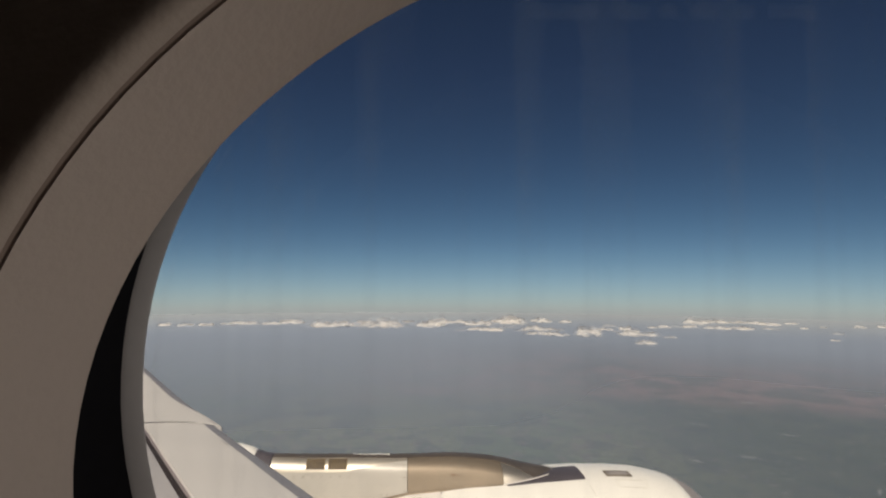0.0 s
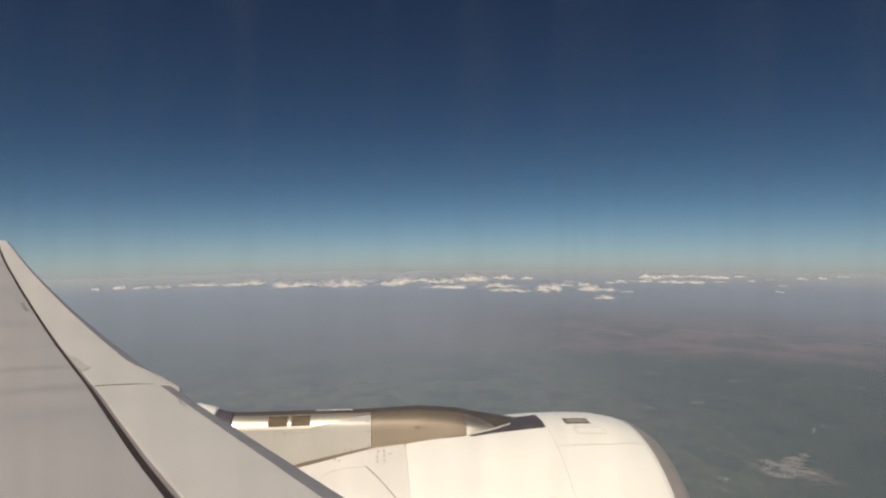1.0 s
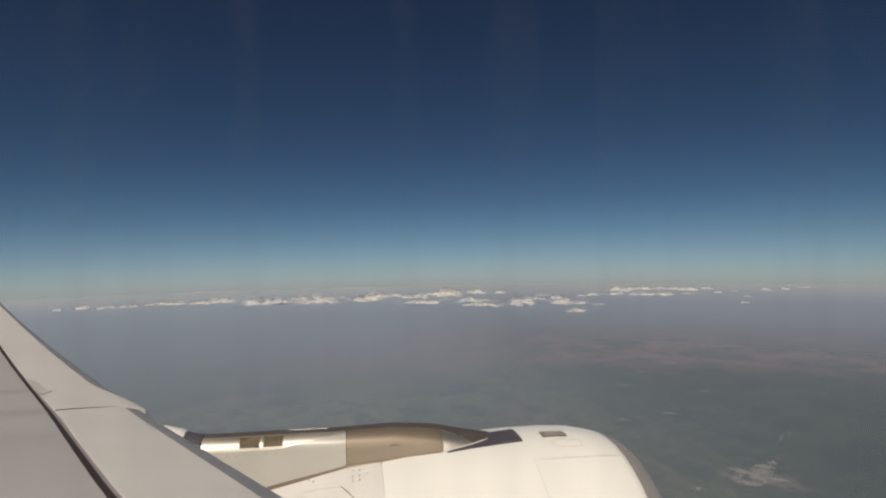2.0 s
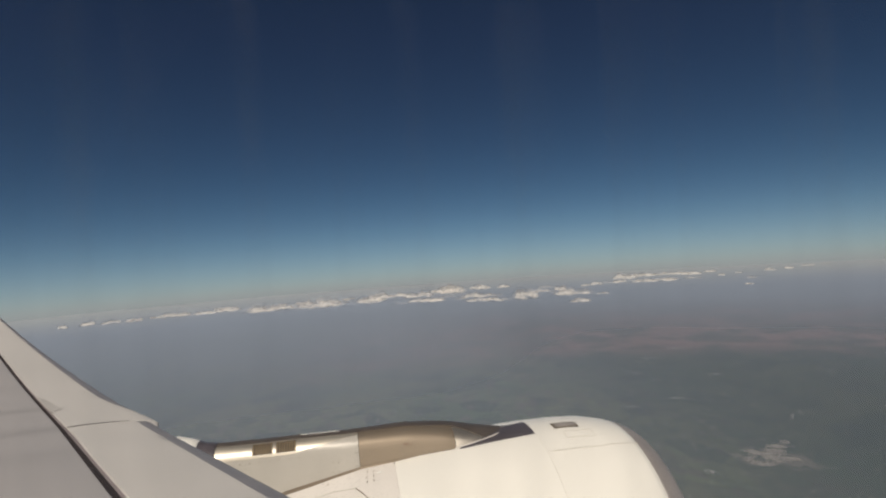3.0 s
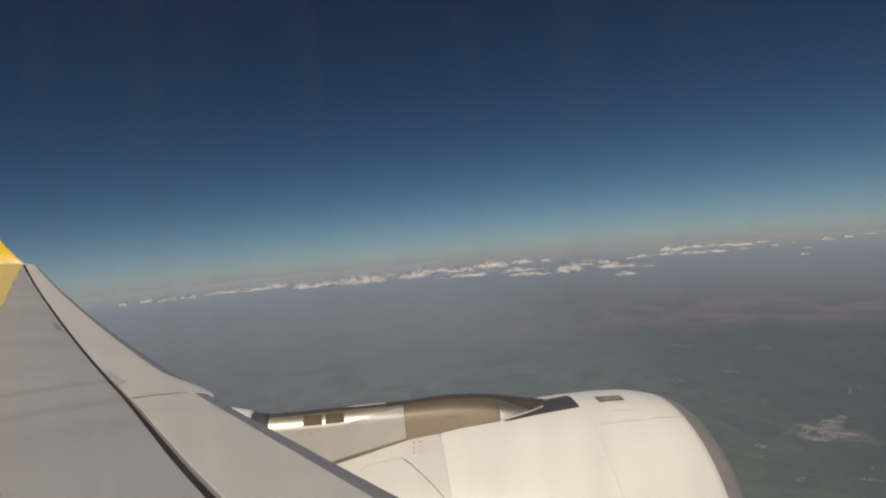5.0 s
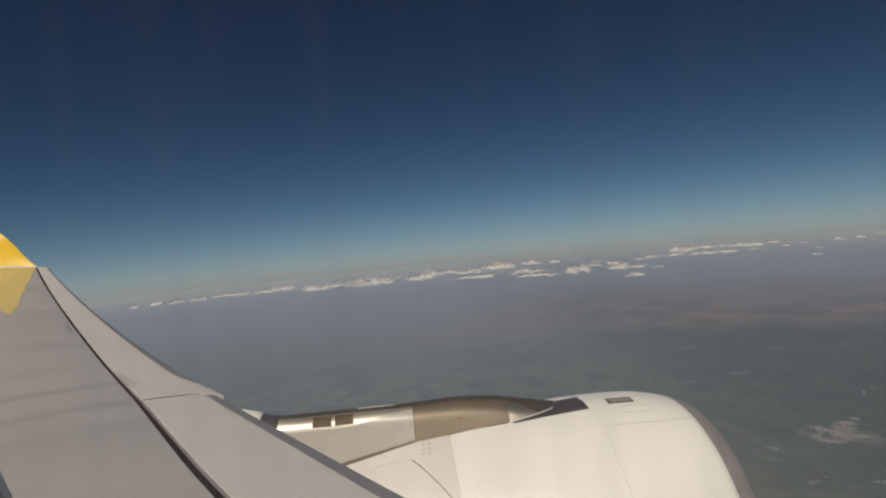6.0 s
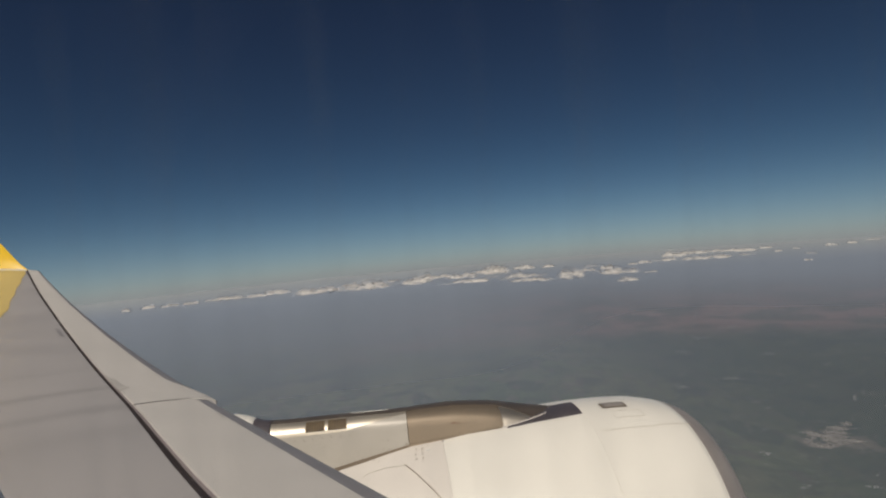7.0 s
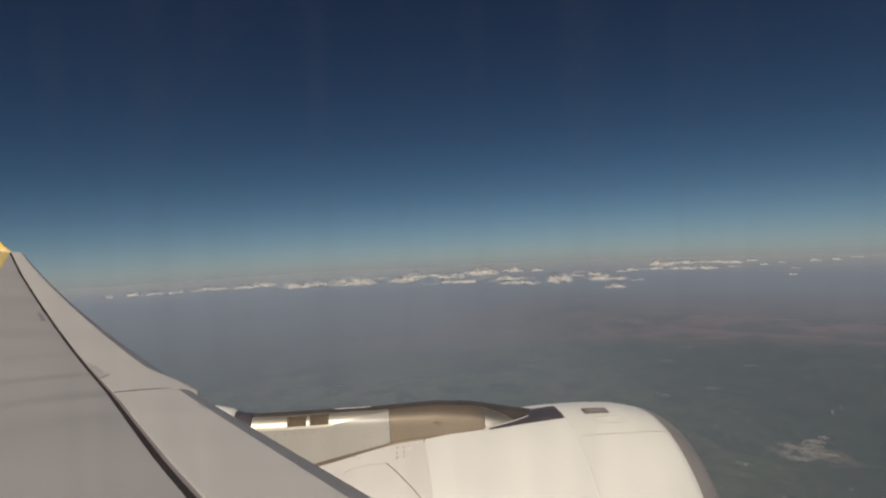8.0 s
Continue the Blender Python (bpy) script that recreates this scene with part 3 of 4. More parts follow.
cowl("reverser_cowl", -1.7, 0.2876, M_PANEL, "off-white reverser cowl", edge=0.0012)
cowl("fan_cowl", 0.2882, 1.2532, M_WHITE, "white fan cowl", edge=0.0015)
cowl("inlet_cowl", 1.2540, 1.912, M_WHITE, "white inlet cowl", edge=0.0015)
lip_rows = []
for x, off in [(1.9125, -0.0015), (1.914, 0), (1.95, 0), (1.985, 0), (2.02, 0), (2.05, 0), (2.065, 0), (2.07, -0.01), (2.065, -0.04), (2.03, -0.075), (1.97, -0.125), (1.85, -0.2), (1.85, -0.06)]:
    lip_rows.append([skin(x, 2 * math.pi * k / 96, off) for k in range(96)])
v, f = sheet(lip_rows, closed_u=True, closed_v=True)
mesh_object("lip", v, f, M_LIP, engine, "bare metal intake lip")
duct = [[(x, AX_Y + r * math.sin(a), AX_Z + r * math.cos(a)) for a in [2 * math.pi * k / 48 for k in range(48)]] for x, r in ((1.9, 0.68), (1.5, 0.70), (1.2, 0.72), (1.2, 0.2), (1.4, 0.02))]
v, f = sheet(duct, closed_v=True)
mesh_object("fan", v, f, M_LIP, engine, "fan face deep in the intake")

# panel lines, vent plate and latches on the cowls
def line(name, path, width, material, off=0.003, label=""):
    """A thin raised strip on the cowl along (x, angle in degrees) points."""
    rows = []
    for i in range(len(path) - 1):
        (x0, a0), (x1, a1) = path[i], path[i + 1]
        for k in range(9):
            if k == 8 and i < len(path) - 2:
                continue
            t = k / 8
            x, a = x0 + (x1 - x0) * t, math.radians(a0 + (a1 - a0) * t)
            dx, da = x1 - x0, math.radians(a1 - a0) * radius(x)
            ln = math.hypot(dx, da)
            nx, na = -da / ln * width / 2, dx / ln * width / 2 / radius(x)
            rows.append([skin(x - nx, a - na, 0.0005), skin(x - nx, a - na, off), skin(x + nx, a + na, off), skin(x + nx, a + na, 0.0005)])
    v, f = sheet(rows)
    return mesh_object(name, v, f, material, engine, label)


def patch(name, x0, x1, a0, a1, material, off, label="", parent=None):
    rows = [[skin(x0 + (x1 - x0) * i / 6, math.radians(a0 + (a1 - a0) * j / 6), off - (0.004 if i in (0, 6) or j in (0, 6) else 0)) for j in range(7)] for i in range(7)]
    v, f = sheet(rows)
    return mesh_object(name, v, f, material, parent or engine, label)


M_LINE = mat("panel_line", (0.66, 0.63, 0.57), 0.6, 0, 0.1, 8, 80)
plate = patch("vent_plate", 1.402, 1.580, -6.6, -0.8, M_BRONZE, 0.006, "small dark-rimmed vent plate")
patch("flap", 1.418, 1.566, -5.9, -1.7, M_PLATE, 0.009, "grey vent flap", plate)
line("panel_line", [(1.27, -21.1), (1.62, -21.3), (1.84, -19.4), (1.92, -18.8)], 0.007, M_LINE, 0.0025, "faint panel joint")
line("panel_line", [(1.44, -9.5), (1.44, -14.5), (1.64, -14.5), (1.64, -9.5), (1.44, -9.5)], 0.004, M_LINE, 0.0025, "faint hatch outline")
line("door_seam", [(0.032, -20.1), (0.19, -35.3), (0.245, -41.0)], 0.0045, M_BRONZE, 0.003, "dark door seam")
line("door_seam", [(0.032, -20.1), (-0.10, -18.7), (-0.206, -19.1), (-0.241, -21.4)], 0.005, M_LINE, 0.003, "faint door seam")
bolts = [(0.112, -12.2), (0.150, -12.6), (0.104, -15.6), (0.104, -18.4), (0.147, -18.6), (0.147, -15.8), (-0.164, -11.6), (-0.135, -13.3)]
bm_b = bmesh.new()
for bx, ba in bolts:
    a = math.radians(ba)
    r = bmesh.ops.create_cone(bm_b, cap_ends=True, segments=8, radius1=0.0045, radius2=0.0035, depth=0.005)
    q = Vector((0, math.sin(a), math.cos(a))).to_track_quat("Z", "Y").to_matrix().to_4x4()
    bmesh.ops.transform(bm_b, matrix=Matrix.Translation(skin(bx, a, 0.002)) @ q, verts=r["verts"])
tagged(part("latch_bolts", bm_b, M_BRONZE, engine, "small dark latch bolts", smooth=False), kind="stuff")
line("seam_notch", [(0.2878, -9.4), (0.2878, -11.6)], 0.006, M_REFLECT_GAP, 0.004, "short dark gap at the seam's top")
patch("latch", 0.168, 0.20, -15.2, -14.4, M_LATCH, 0.008, "small bright latch")

# ---- pylon ----
PY = 3.88
pylon = empty("pylon", (0, 0, 0), "metal engine pylon between the wing and the white nacelle", "pylon")
PX = [-1.3, -1.07, -0.97, -0.90, -0.80, -0.565, -0.34, 0.036, 0.386, 0.58, 0.70, 0.82, 0.95, 1.05, 1.15, 1.2]
PT = [-1.16, -1.045, -1.075, -1.108, -1.126, -1.132, -1.135, -1.144, -1.142, -1.160, -1.178, -1.207, -1.234, -1.247, -1.250, -1.256]
PW = [0.22, 0.24, 0.26, 0.262, 0.265, 0.27, 0.272, 0.30, 0.355, 0.385, 0.405, 0.42, 0.39, 0.30, 0.14, 0.03]


def pylon_point(x, k, off=0.0):
    """A point of the pylon's skin: k runs from the inboard foot (-1) over the crown (0) to the outboard foot (1)."""
    t, w = float(np.interp(x, PX, PT)) + off, float(np.interp(x, PX, PW)) + off
    deep = 0.058 * min(1.0, (w / 0.26))
    side, q = (-1 if k < 0 else 1), abs(k)
    if q > 0.5:
        m = (q - 0.5) / 0.5
        p, z = w * (0.44 + 0.33 * m), (t - deep) + (-1.47 - (t - deep)) * m
    else:
        a, full = q / 0.5 * radians(75), radians(75)
        p, z = w * 0.44 * math.sin(a) / math.sin(full), t - deep * (1 - math.cos(a)) / (1 - math.cos(full))
    return (x, PY + side * p, z)


def pylon_piece(name, x0, x1, material, label="", off=0.0, k0=-1.0, k1=1.0, n=16, m=28, taper=None):
    rows = []
    for i in range(n + 1):
        x = x0 + (x1 - x0) * i / n
        a, b = (taper(x) if taper else (k0, k1))
        ks = [a + (b - a) * j / m for j in range(m + 1)]
        edge = 0.003 if i in (0, n) else 0.0
        rows.append([pylon_point(x, k, off - edge) for k in ks] + [pylon_point(x, k, off - 0.02) for k in (b * 0.98, a * 0.98)])
    v, f = sheet(rows, closed_v=True)
    c = len(rows[0])
    f += [tuple(range(c)), tuple(range(n * c, (n + 1) * c))]
    return mesh_object(name, v, f, material, pylon, label)


def strip_edge(x):
    return float(np.interp(x, [-0.34, -0.28, 0.06], [0.53, 0.50, 0.20]))


pylon_piece("root_fairing", -1.10, -0.937, M_WHITE, "pale root fairing")
pylon_piece("aft_fairing", -0.935, -0.827, M_NAVY, "dark aft fairing")
pylon_piece("crown_strip", -0.824, 0.068, M_STEEL, "polished bare metal crown strip", taper=lambda x: (-strip_edge(x), strip_edge(x)))
pylon_piece("side_panel", -0.824, 0.068, M_PPAINT, "warm grey painted side panel", taper=lambda x: (-0.93, -strip_edge(x) - 0.001), m=10)
pylon_piece("side_panel", -0.824, 0.068, M_PPAINT, "warm grey painted side panel", taper=lambda x: (strip_edge(x) + 0.001, 0.93), m=10)
pylon_piece("heat_shield", 0.071, 0.70, M_BRONZE, "heat tinted bronze panel", -0.001)
pylon_piece("nose_fairing", 0.703, 1.2, M_SATIN, "bright metal nose fairing", -0.002)

# dark band painted on for the dark sky that the crown reflects
pylon_piece("crown_reflection", -0.824, 1.06, M_REFLECT_GAP, "dark band painted along the crown as reflected sky", 0.0016, n=40, taper=lambda x: (float(np.interp(x, [0.0, 0.10, 0.68, 0.80, 0.95], [-0.13, -0.10, -0.10, -0.18, -0.42])), 0.3))

# crown strip cooling grilles: slot shade painted as a dark sheet, eight slats each
for gx in (-0.596, -0.452):
    rows = [[pylon_point(gx + 0.124 * i / 6, -0.50 + 0.31 * j / 8, 0.002) for j in range(9)] for i in range(7)]
    v, f = sheet(rows)
    grille = mesh_object("grille", v, f, M_DARK, pylon, "dark slotted cooling grille")
    for i in range(8):
        x = gx + 0.006 + 0.124 * i / 8
        rows = []
        for xx, off in ((x, 0.002), (x, 0.0045), (x + 0.0046, 0.0045), (x + 0.0046, 0.002)):
            rows.append([pylon_point(xx, -0.50 + 0.31 * j / 8, off) for j in range(9)])
        v, f = sheet(rows)
        mesh_object("slat", v, f, M_LOUVRE, grille)
rows = [[pylon_point(-0.30 + 0.25 * i / 8, 0.0 + 0.05 * j / 4, 0.0045 + (0.0015 if 0 < j < 4 else 0)) for j in range(5)] for i in range(9)]
v, f = sheet(rows)
mesh_object("white_strip", v, f, M_WHITE, pylon, "thin white strip on the crown")


M_STAIN = mat("brown_heat_stain", (0.22, 0.145, 0.105), 0.7, 0.4, 0.2, 30, 90)
for sx, sk, sw, sh in ((0.375, -0.55, 0.022, 0.010), (0.405, -0.56, 0.009, 0.006)):
    rows = [[pylon_point(sx + sw * math.cos(a) * r * (1 + 0.2 * math.sin(3 * a)), sk + sh * math.sin(a) * r, 0.0012) for a in [2 * math.pi * q / 14 for q in range(14)]] for r in (0.15, 0.6, 1.0)]
    v, f = sheet(rows, closed_v=True)
    f.append(tuple(range(14)))
    mesh_object("stain", v, f, M_STAIN, pylon, "small brown heat stain")


def studs(name, places, size, material, parent):
    bm = bmesh.new()
    for p, nrm in places:
        r = bmesh.ops.create_cone(bm, cap_ends=True, segments=8, radius1=size, radius2=size * 0.8, depth=0.004)
        q = Vector(nrm).to_track_quat("Z", "Y").to_matrix().to_4x4()
        bmesh.ops.transform(bm, matrix=Matrix.Translation(p) @ q, verts=r["verts"])
    return tagged(part(name, bm, material, parent, "small flush fasteners", smooth=False), kind="stuff")


spots = []
for x, k in [(-0.73 + 0.06 * i, -0.575) for i in range(8)] + [(-0.10, -0.66), (-0.065, -0.67), (-0.10, -0.76), (-0.065, -0.76), (-0.10, -0.86), (-0.065, -0.86)] + [(0.045, -0.4), (0.05, -0.58), (0.05, -0.72)]:
    spots.append((pylon_point(x, k, 0.001), (0, -1, 0.15)))
studs("fasteners", spots, 0.0042, M_BRONZE, pylon)

dark = []
for i in range(21):
    x = 0.72 + (1.246 - 0.72) * i / 20
    a0 = -math.radians(float(np.interp(x, [0.72, 0.80, 0.918, 1.078, 1.246], [10.4, 10.2, 9.7, 9.1, 8.6])))
    a1 = math.radians(float(np.interp(x, [0.72, 0.80, 0.90, 1.246], [-9.9, -7.6, 4, 7.5])))
    dark.append([skin(x, a0 + (a1 - a0) * k / 10, 0.005 if 0 < k < 10 else 0.0) for k in range(11)])
v, f = sheet(dark)
mesh_object("dark_fairing", v, f, M_NAVY, engine, "dark fairing ahead of the pylon")


def ribbon(name, path, material, label, lift=0.008):
    """A strip on the cowl between two angles at each station: (x, lower angle, upper angle)."""
    rows = []
    for i in range(len(path) - 1):
        for k in range(7):
            if k == 6 and i < len(path) - 2:
                continue
            x, lo, hi = [p + (q - p) * k / 6 for p, q in zip(path[i], path[i + 1])]
            rows.append([skin(x, math.radians(lo + (hi - lo) * j / 4), lift if 0 < j < 4 else 0.0) for j in range(5)])
    v, f = sheet(rows)
    return mesh_object(name, v, f, material, engine, label)


ribbon("nose_flange", [(0.697, -10.0, -9.2), (0.80, -8.8, -7.9), (0.90, -7.2, -6.4), (0.97, -5.4, -4.8), (1.02, -3.6, -3.2)], M_PANEL, "pale flange under the pylon nose", 0.010)
ribbon("foot_seal", [(-0.48, -12.2, -3.0), (-0.38, -11.6, -5.0), (-0.244, -11.0, -6.4), (-0.098, -9.9, -6.6), (0.086, -9.0, -7.4), (0.289, -9.6, -8.4), (0.461, -8.9, -8.0), (0.69, -9.6, -9.0)], M_BRONZE, "brown seal along the pylon's foot", 0.006)

# ---- cabin window ----
def oval(cx, cz, a, b, n, y, count=120):
    pts = []
    for k in range(count):
        t = 2 * math.pi * k / count
        c, s = math.cos(t), math.sin(t)
        pts.append((cx + a * math.copysign(abs(c) ** (2 / n), c), y, cz + b * math.copysign(abs(s) ** (2 / n), s)))
    return pts


def rings(name, loops, material, parent, label=""):
    v, f = sheet(loops, closed_v=True)
    return mesh_object(name, v, f, material, parent, label)


RC = (0.1120, -0.0094, 0.1588, 0.1266, 1.93)
GC = (0.1268, 0.0016, 0.1828, 0.1502, 2.03)


def rim_loop(off, y):
    return oval(RC[0], RC[1], RC[2] + off, RC[3] + off, RC[4], y)


def glass_loop(off, y):
    return oval(GC[0], GC[1], GC[2] + off, GC[3] + off, GC[4], y)


wall = empty("wall_cabin", (0, 0, 0), "moulded cabin side wall around the window in shade", "wall", kind="structure")
rings("window_surround", [rim_loop(0.005, 0.101), rim_loop(0.0012, 0.0985), rim_loop(-0.0005, 0.0955), rim_loop(0.0002, 0.093), rim_loop(0.003, 0.080), rim_loop(0.0056, 0.067)], M_LINING, wall, "smooth beige window surround")
rings("groove", [rim_loop(0.0056, 0.0670), rim_loop(0.0059, 0.0672), rim_loop(0.0063, 0.0671), rim_loop(0.0066, 0.0665)], M_GROOVE, wall, "soft dark joint round the surround")
rings("wall_panel", [rim_loop(0.0066, 0.0665), rim_loop(0.0072, 0.0650), rim_loop(0.0080, 0.0640), rim_loop(0.0090, 0.0635), rim_loop(0.0102, 0.0634), rim_loop(0.0116, 0.0637), rim_loop(0.0136, 0.0644), rim_loop(0.0165, 0.0658), rim_loop(0.022, 0.0688), rim_loop(0.035, 0.0768), rim_loop(0.06, 0.0935), rim_loop(0.2, 0.125), rim_loop(0.45, 0.11)], M_LINING, wall, "beige wall panel rolling away from the window")

window = empty("window_1", (0, 0, 0), "oval aircraft window with a clear acrylic pane", "window", kind="structure")
rings("pane_gap", [rim_loop(0.004, 0.1), rim_loop(0.02, 0.102), glass_loop(0.022, 0.118), glass_loop(0.0048, 0.1452)], M_BLACK, window, "black gap between the panes")
rings("window_frame", [glass_loop(0.03, 0.1440), glass_loop(0.0046, 0.1450), glass_loop(0.0038, 0.1455), glass_loop(0.0004, 0.1474), glass_loop(0.0, 0.1480), glass_loop(0.0025, 0.153), glass_loop(0.05, 0.156)], M_STRIP, window, "grey outer seal")
pane_pts = [glass_loop(0.003, 0.1485), glass_loop(0.003, 0.1500)]
v, f = sheet(pane_pts, closed_v=True)
f += [tuple(range(119, -1, -1)), tuple(range(120, 240))]
pane = mesh_object("pane", v, f, M_PANE, window, "clear acrylic pane", smooth=False)
pane.visible_shadow = False
bevel = rings("pane_bevel", [glass_loop(-0.0030, 0.1470), glass_loop(-0.0036, 0.1466), glass_loop(-0.0044, 0.1470)], M_BEVEL, window, "faint bevel line in the pane")
bevel.visible_shadow = False

# faint milky bars for unreadable writing near the pane's top edge
writing = Nodes("faint_pane_writing")
faint, clear, milky = writing.n.new("ShaderNodeMixShader"), writing.n.new("ShaderNodeBsdfTransparent"), writing.n.new("ShaderNodeBsdfTranslucent")
faint.inputs[0].default_value = 0.028
for k, shader in ((1, clear), (2, milky)):
    writing.l.new(shader.outputs[0], faint.inputs[k])
writing.l.new(faint.outputs[0], writing.out.inputs["Surface"])
for x0, x1 in ((0.0620, 0.0862), (0.0911, 0.1036), (0.1069, 0.1140), (0.1183, 0.1288), (0.1327, 0.1410), (0.1454, 0.1618)):
    bm = bmesh.new()
    box(bm, (x0 + x1) / 2, 0.1482, 0.1190 + 0.042 * ((x0 + x1) / 2 - 0.062), x1 - x0, 0.0002, 0.0052)
    bar = part("writing_bar", bm, writing.m, window, "faint milky bar for unreadable writing in the pane", smooth=False)
    bar.visible_shadow = False

# cabin shell behind the camera
shell = bmesh.new()
for args in ((0.1, -0.85, -0.80, 2.6, 1.5, 0.06), (0.1, -0.85, 0.55, 2.6, 1.5, 0.06), (-1.2, -0.85, -0.125, 0.06, 1.5, 1.35), (1.4, -0.85, -0.64, 0.06, 1.5, 0.28), (1.4, -0.85, 0.525, 0.06, 1.5, 0.10), (1.4, -1.05, 0, 0.06, 1.1, 1.0), (0.1, -1.6, -0.125, 2.6, 0.06, 1.35)):
    box(shell, *args)
cabin = part("cabin_shell", shell, M_WALL, None, smooth=False)
tagged(cabin, "dark cabin walls floor and ceiling out of sight", "wall", kind="structure")

# fuselage: a plain white tube with the window's opening, to which the wing is joined
FY, FZ, FR = -1.807, -0.25, 1.98
fxs = [-13.0, -11.0, -8.5, -6.0, -4.0, -2.5, -1.5, -0.8, -0.4] + [-0.2 + 0.02 * k for k in range(33)] + [0.6, 1.0, 1.8, 3.0, 5.0, 6.5, 7.8, 8.8, 9.4, 9.6]
fas = [radians(q) for q in list(range(-180, -12, 6))] + [radians(-12 + 0.75 * k) for k in range(49)] + [radians(q) for q in range(30, 180, 6)]
fuse = []
for x in fxs:
    r = FR * float(np.interp(x, [-13, -8.5, -6, 5, 6.5, 7.8, 8.8, 9.4, 9.6], [0.5, 0.88, 1, 1, 0.95, 0.80, 0.56, 0.26, 0.05]))
    fuse.append([(x, FY + r * math.cos(a), FZ + r * math.sin(a)) for a in fas])
v, f = sheet(fuse, closed_v=True)


def in_window(face):
    cx, cy, cz = [sum(v[q][k] for q in face) / 4 for k in range(3)]
    return cy > 0 and (abs(cx - GC[0]) / (GC[2] + 0.045)) ** GC[4] + (abs(cz - GC[1]) / (GC[3] + 0.045)) ** GC[4] < 1


f = [g for g in f if not in_window(g)]
f += [tuple(range(len(fas))), tuple(range((len(fxs) - 1) * len(fas), len(fxs) * len(fas)))]
fuselage = mesh_object("fuselage", v, f, M_PANEL)
tagged(fuselage, "plain white airliner fuselage with one open window", "fuselage", kind="structure")

# ---- clouds over the horizon ----
def cloud(az, el, width, height, seed, dense=1.0):
    """A low heap of vapour with a lumpy top and a ragged, flatter base; azimuth, elevation, width and height in degrees."""
    az, el = math.radians(az), math.radians(el)
    # the broad base lies in the top of the haze
    foot = el - 0.42 * math.radians(height)
    d = min(4760.0, 253.0 / math.tan(-foot))
    w, h = math.radians(width) * d * (0.90 if az > 0.17 else 0.80), math.radians(height) * d * (1.65 if az > 0.17 else 1.4)
    off = Vector((seed * 7.3, seed * 3.1, 0))
    n, m = max(16, int(14 * w / h)), 26
    rows, depth = [], []
    for i in range(n + 1):
        u = i / n * 2 - 1
        x = u * w
        swell = max(0.0, 1 - abs(u) ** 2.4) ** 0.6
        lump = noise.noise(Vector((x / h * 0.55, 0, 0)) + off) * 0.55 + (0.35 - abs(noise.noise(Vector((x / h * 1.3, 5, 0)) + off)) * 1.1)
        top, base = swell * h * max(0.25, 0.80 + 0.50 * lump), swell * h * (0.42 + 0.30 * noise.noise(Vector((x / h * 0.8, 9, 2)) + off))
        ring = []
        for k in range(m):
            a = 2 * math.pi * k / m
            ca, sa = math.cos(a), math.sin(a)
            q = Vector((x / h, ca * 1.2, sa)) * 1.5 + off
            bulge = 1 + 0.24 * noise.noise(q) + 0.07 * noise.noise(q * 2.3)
            ring.append((x, ca * h * (0.25 + 1.2 * swell) * bulge, sa * (top if sa > 0 else base) * bulge))
            depth.append(dense * (1 - abs(sa) ** 1.3) * min(1.0, 2.0 * (1 - abs(u))) * min(1.0, 0.38 + 2.2 * abs(sa)))
        rows.append(ring)
    v, f = sheet(rows, closed_v=True)
    f += [tuple(range(m)), tuple(range(n * m, (n + 1) * m))]
    ob = mesh_object("cloud", v, f, M_CLOUD)
    ob.data.attributes.new("depth", "FLOAT", "POINT").data.foreach_set("value", depth)
    ob.matrix_world = Matrix.Translation((d * math.sin(az), d * math.cos(az), d * math.tan(foot))) @ Matrix.Rotation(-az, 4, "Z")
    label = "small white cumulus cloud low over hazy land" if dense == 1.0 else "thin ragged wisp of pale cloud"
    return tagged(ob, label, "cloud", "clouds along the horizon")


LEFT_CLOUDS = [(-23.9, -3.9, 0.64, 0.26), (-22.1, -3.83, 1.0, 0.32), (-20.3, -3.91, 1.38, 0.27), (-18.6, -3.9, 1.21, 0.36), (-16.9, -3.89, 0.92, 0.18), (-15.2, -3.84, 2.41, 0.43), (-12.8, -3.92, 1.75, 0.31), (-10.8, -3.78, 2.07, 0.5), (-6.9, -4.07, 3.71, 0.63), (-3.9, -3.9, 1.25, 0.28), (-2.0, -4.04, 4.35, 0.87), (0.7, -3.87, 1.23, 0.21), (2.9, -4.06, 2.36, 0.73), (3.7, -3.88, 1.81, 0.78), (5.5, -3.87, 2.38, 0.36), (7.8, -3.98, 2.62, 0.58), (8.6, -4.58, 3.17, 0.4)]
MIDDLE_CLOUDS = [(10.9, -3.75, 1.97, 0.67), (10.3, -3.79, 2.14, 0.31), (11.5, -3.76, 1.69, 0.72), (9.5, -4.63, 1.36, 0.37), (14.1, -3.7, 1.75, 0.35), (16.5, -3.76, 1.07, 0.22), (13.9, -4.44, 2.45, 0.47), (14.0, -4.94, 2.33, 0.29), (15.8, -5.0, 1.7, 0.34), (18.7, -4.68, 1.89, 0.87), (20.4, -4.41, 1.05, 0.26), (22.2, -4.26, 0.91, 0.41), (23.4, -4.73, 2.72, 0.49), (24.1, -5.56, 1.46, 0.39), (25.7, -4.02, 0.94, 0.23), (24.6, -4.13, 0.72, 0.19), (26.2, -4.97, 0.93, 0.19)]
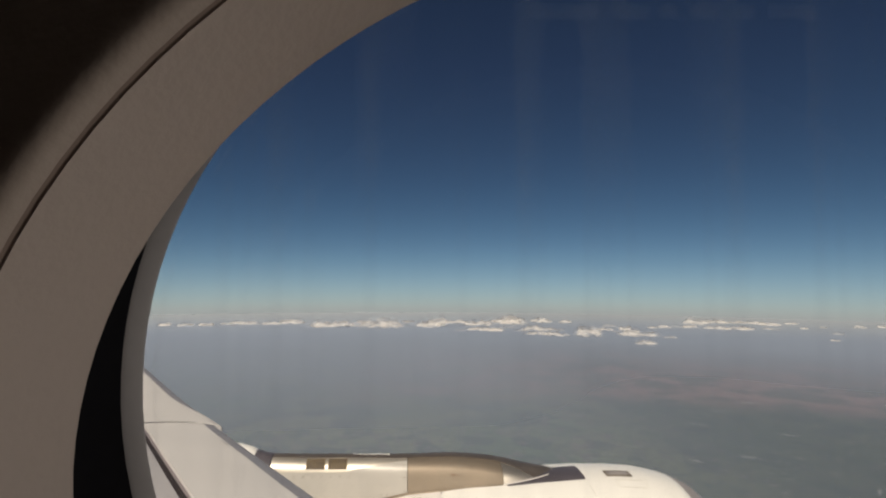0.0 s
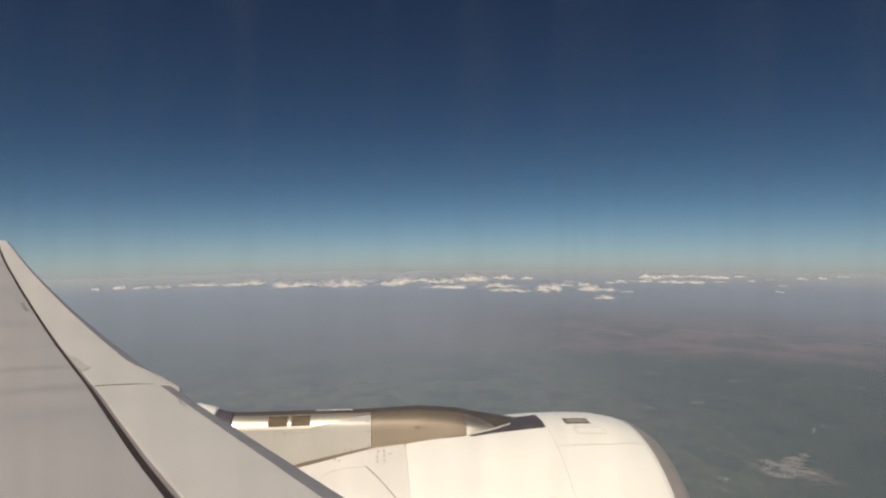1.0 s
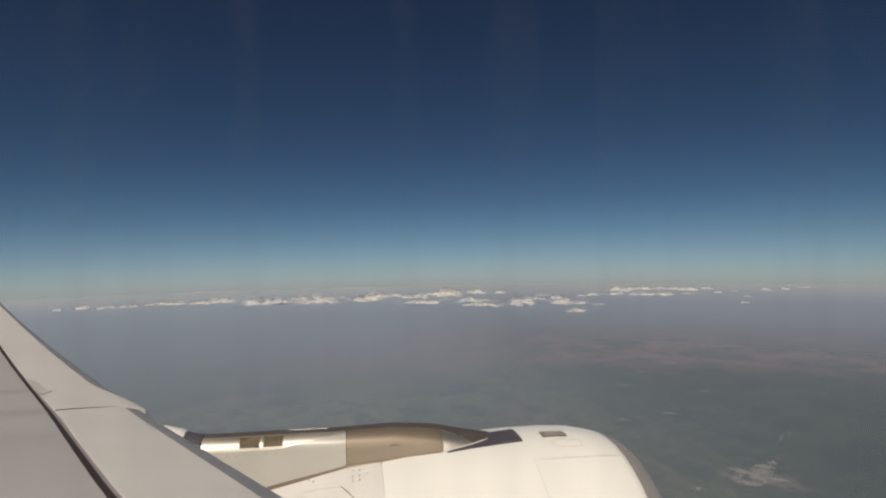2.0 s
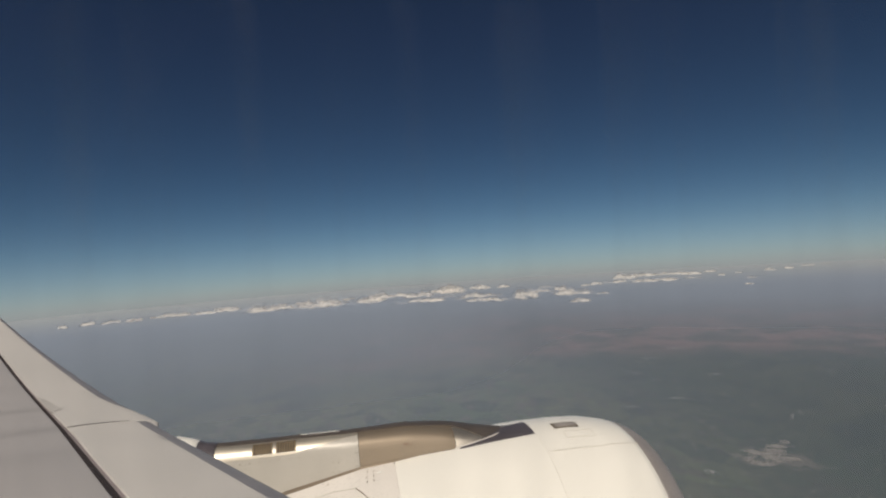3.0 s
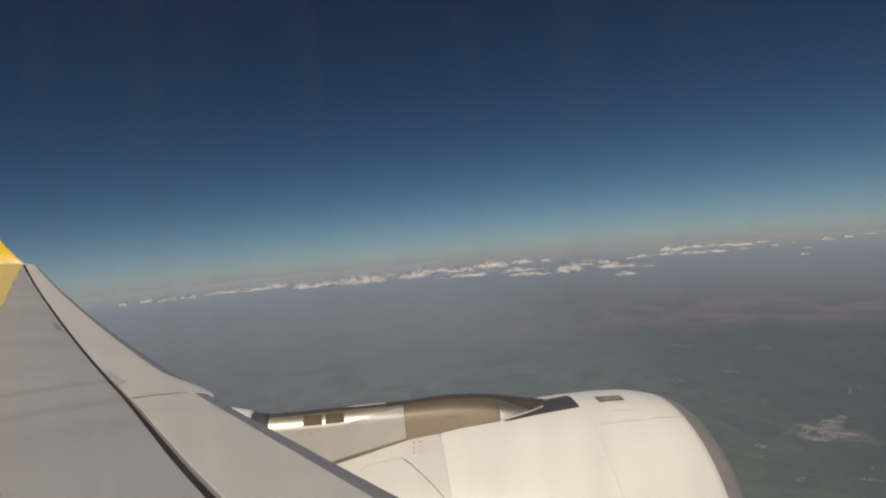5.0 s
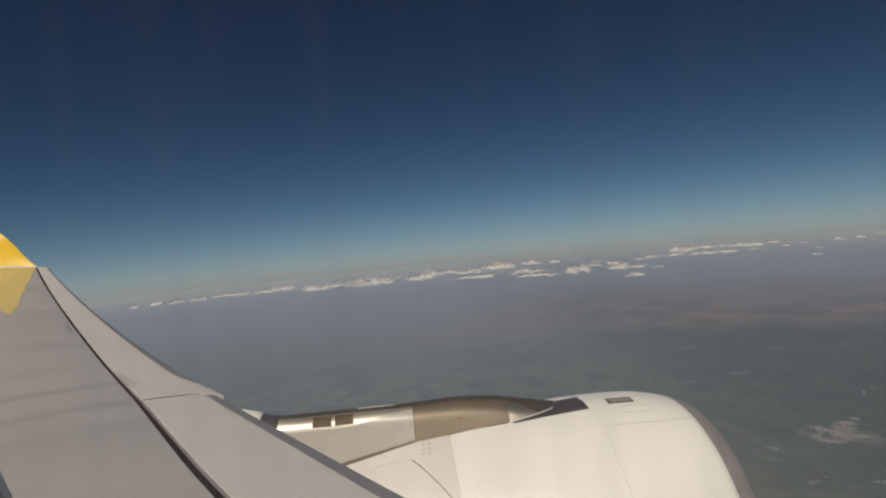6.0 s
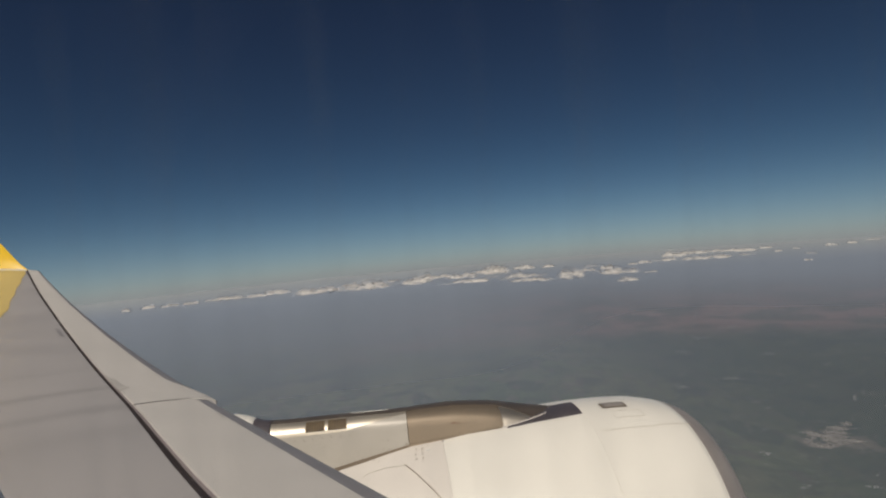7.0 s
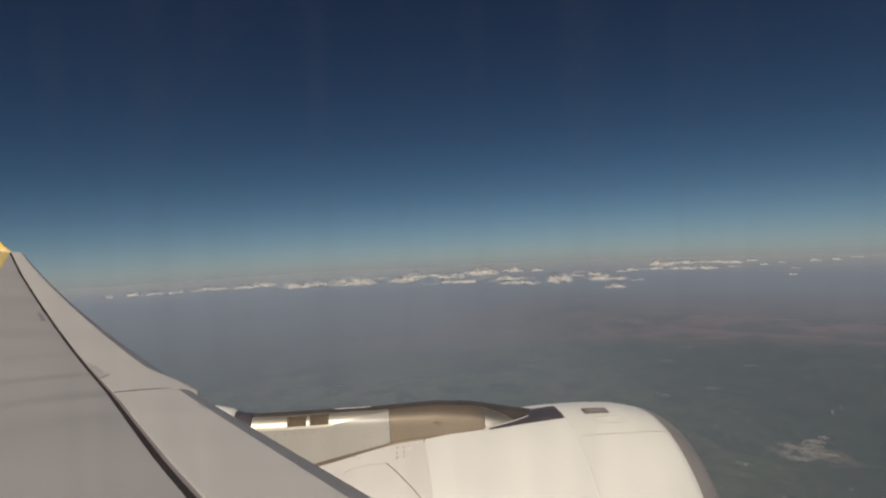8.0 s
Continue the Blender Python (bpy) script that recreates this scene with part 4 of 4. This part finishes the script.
RIGHT_CLOUDS = [(28.4, -3.5, 1.58, 0.48), (30.1, -3.41, 1.89, 0.27), (27.9, -3.92, 0.98, 0.24), (31.0, -3.95, 3.07, 0.29), (32.3, -3.4, 2.37, 0.2), (32.6, -3.92, 0.98, 0.18), (34.3, -3.48, 1.48, 0.24), (36.0, -3.36, 0.88, 0.16), (36.9, -3.72, 0.51, 0.14), (38.3, -3.59, 0.49, 0.1), (39.1, -4.62, 0.54, 0.14), (40.8, -3.44, 0.74, 0.19), (42.2, -3.34, 0.56, 0.18), (43.6, -3.19, 0.79, 0.09), (44.9, -3.09, 0.62, 0.06)]
HEAPS = LEFT_CLOUDS + MIDDLE_CLOUDS + RIGHT_CLOUDS
for i, row in enumerate(HEAPS):
    cloud(*row, seed=i + 1)
drift = random.Random(31)
for i in range(90):
    bearing, wide, tall = drift.uniform(-21, 40), drift.uniform(0.7, 2.2), drift.uniform(0.12, 0.26)
    level = -3.7 - 0.4 * drift.random() - (0.8 * drift.random() if 4 < bearing < 27 else 0.0)
    # wisps drift in the gaps between the heaps
    if all(abs(bearing - a) > 0.40 * (w + wide) or abs(level - e) > 0.60 * (h + tall) for a, e, w, h in HEAPS):
        cloud(bearing, level, wide, tall, 60 + i, 0.55)
        HEAPS.append((bearing, level, wide, tall))


# ---- towns ----
def houses(name, spots, material, label, rnd, size=(0.35, 0.85)):
    """One joined mesh of gabled blocks at the spots."""
    verts, faces = [], []
    for x, y in spots:
        l, w, h, t = rnd.uniform(*size), rnd.uniform(*size) * 0.8, rnd.uniform(0.25, 0.5), rnd.uniform(0, 3)
        ca, sa = math.cos(t), math.sin(t)
        o = len(verts)
        for i, j in ((-l, -w), (l, -w), (l, w), (-l, w)):
            for z in (0.0, h):
                verts.append((x + i * ca - j * sa, y + i * sa + j * ca, GROUND_Z + z))
        verts += [(x - l * ca, y - l * sa, GROUND_Z + h * 1.5), (x + l * ca, y + l * sa, GROUND_Z + h * 1.5)]
        faces += [[o + q for q in f] for f in ((0, 2, 3, 1), (2, 4, 5, 3), (4, 6, 7, 5), (6, 0, 1, 7), (1, 3, 9, 8), (5, 7, 8, 9), (3, 5, 9), (7, 1, 8))]
    ob = mesh_object(name, verts, faces, material, smooth=False)
    return tagged(ob, label, "town", kind="stuff")


def settle(rnd, cx, cy, districts):
    """Spots for houses in oval districts (along, away, half length, half depth, count) round a centre, gathered along bent streets."""
    across, away = Vector((0.80, -0.60)), Vector((0.60, 0.80))
    spots = []
    for a, b, sa, sb, count in districts:
        made = 0
        while made < count:
            u, w = rnd.gauss(0, 0.5), rnd.gauss(0, 0.5)
            lane = abs(noise.noise((a + u * 2.2 + 0.7 * w, b + w * 2.6, 3.7)))
            if abs(u) > 1.1 or abs(w) > 1.1 or (lane > 0.16 and rnd.random() > 0.12):
                continue
            made += 1
            p = Vector((cx, cy)) + across * (a + u * sa) + away * (b + w * sb)
            spots.append((p.x, p.y))
    return spots


rnd = random.Random(9)
districts = [(-3, 0, 21, 11, 620), (-19, 8, 8, 7, 190), (6, 34, 10, 6, 170), (17, 52, 6, 8, 60), (-10, -28, 13, 6, 180), (3, 18, 11, 9, 170), (19, -4, 8, 4, 140), (-24, -16, 6, 8, 60), (6, -14, 11, 7, 110)]
houses("town", settle(rnd, *TOWN, districts), M_TOWN, "pale town of many small roofs along bent streets", rnd)
hamlets = [(662, 928, 12, 5, 26), (518, 814, 16, 6, 30), (380, 549, 9, 5, 22), (418, 455, 9, 3, 12), (596, 672, 3, 16, 18), (-290, 1558, 20, 10, 30), (430, 800, 10, 8, 16), (760, 1180, 26, 16, 40), (640, 1110, 18, 20, 30), (120, 760, 8, 14, 22), (318, 700, 9, 6, 20), (545, 1010, 14, 12, 24), (850, 860, 14, 10, 18)]
for hx, hy, half, deep, count in hamlets:
    houses("village", settle(rnd, hx, hy, [(0, 0, half, deep, count)]), M_HAMLET, "tiny pale village in hazy fields", rnd, (0.4, 0.9))
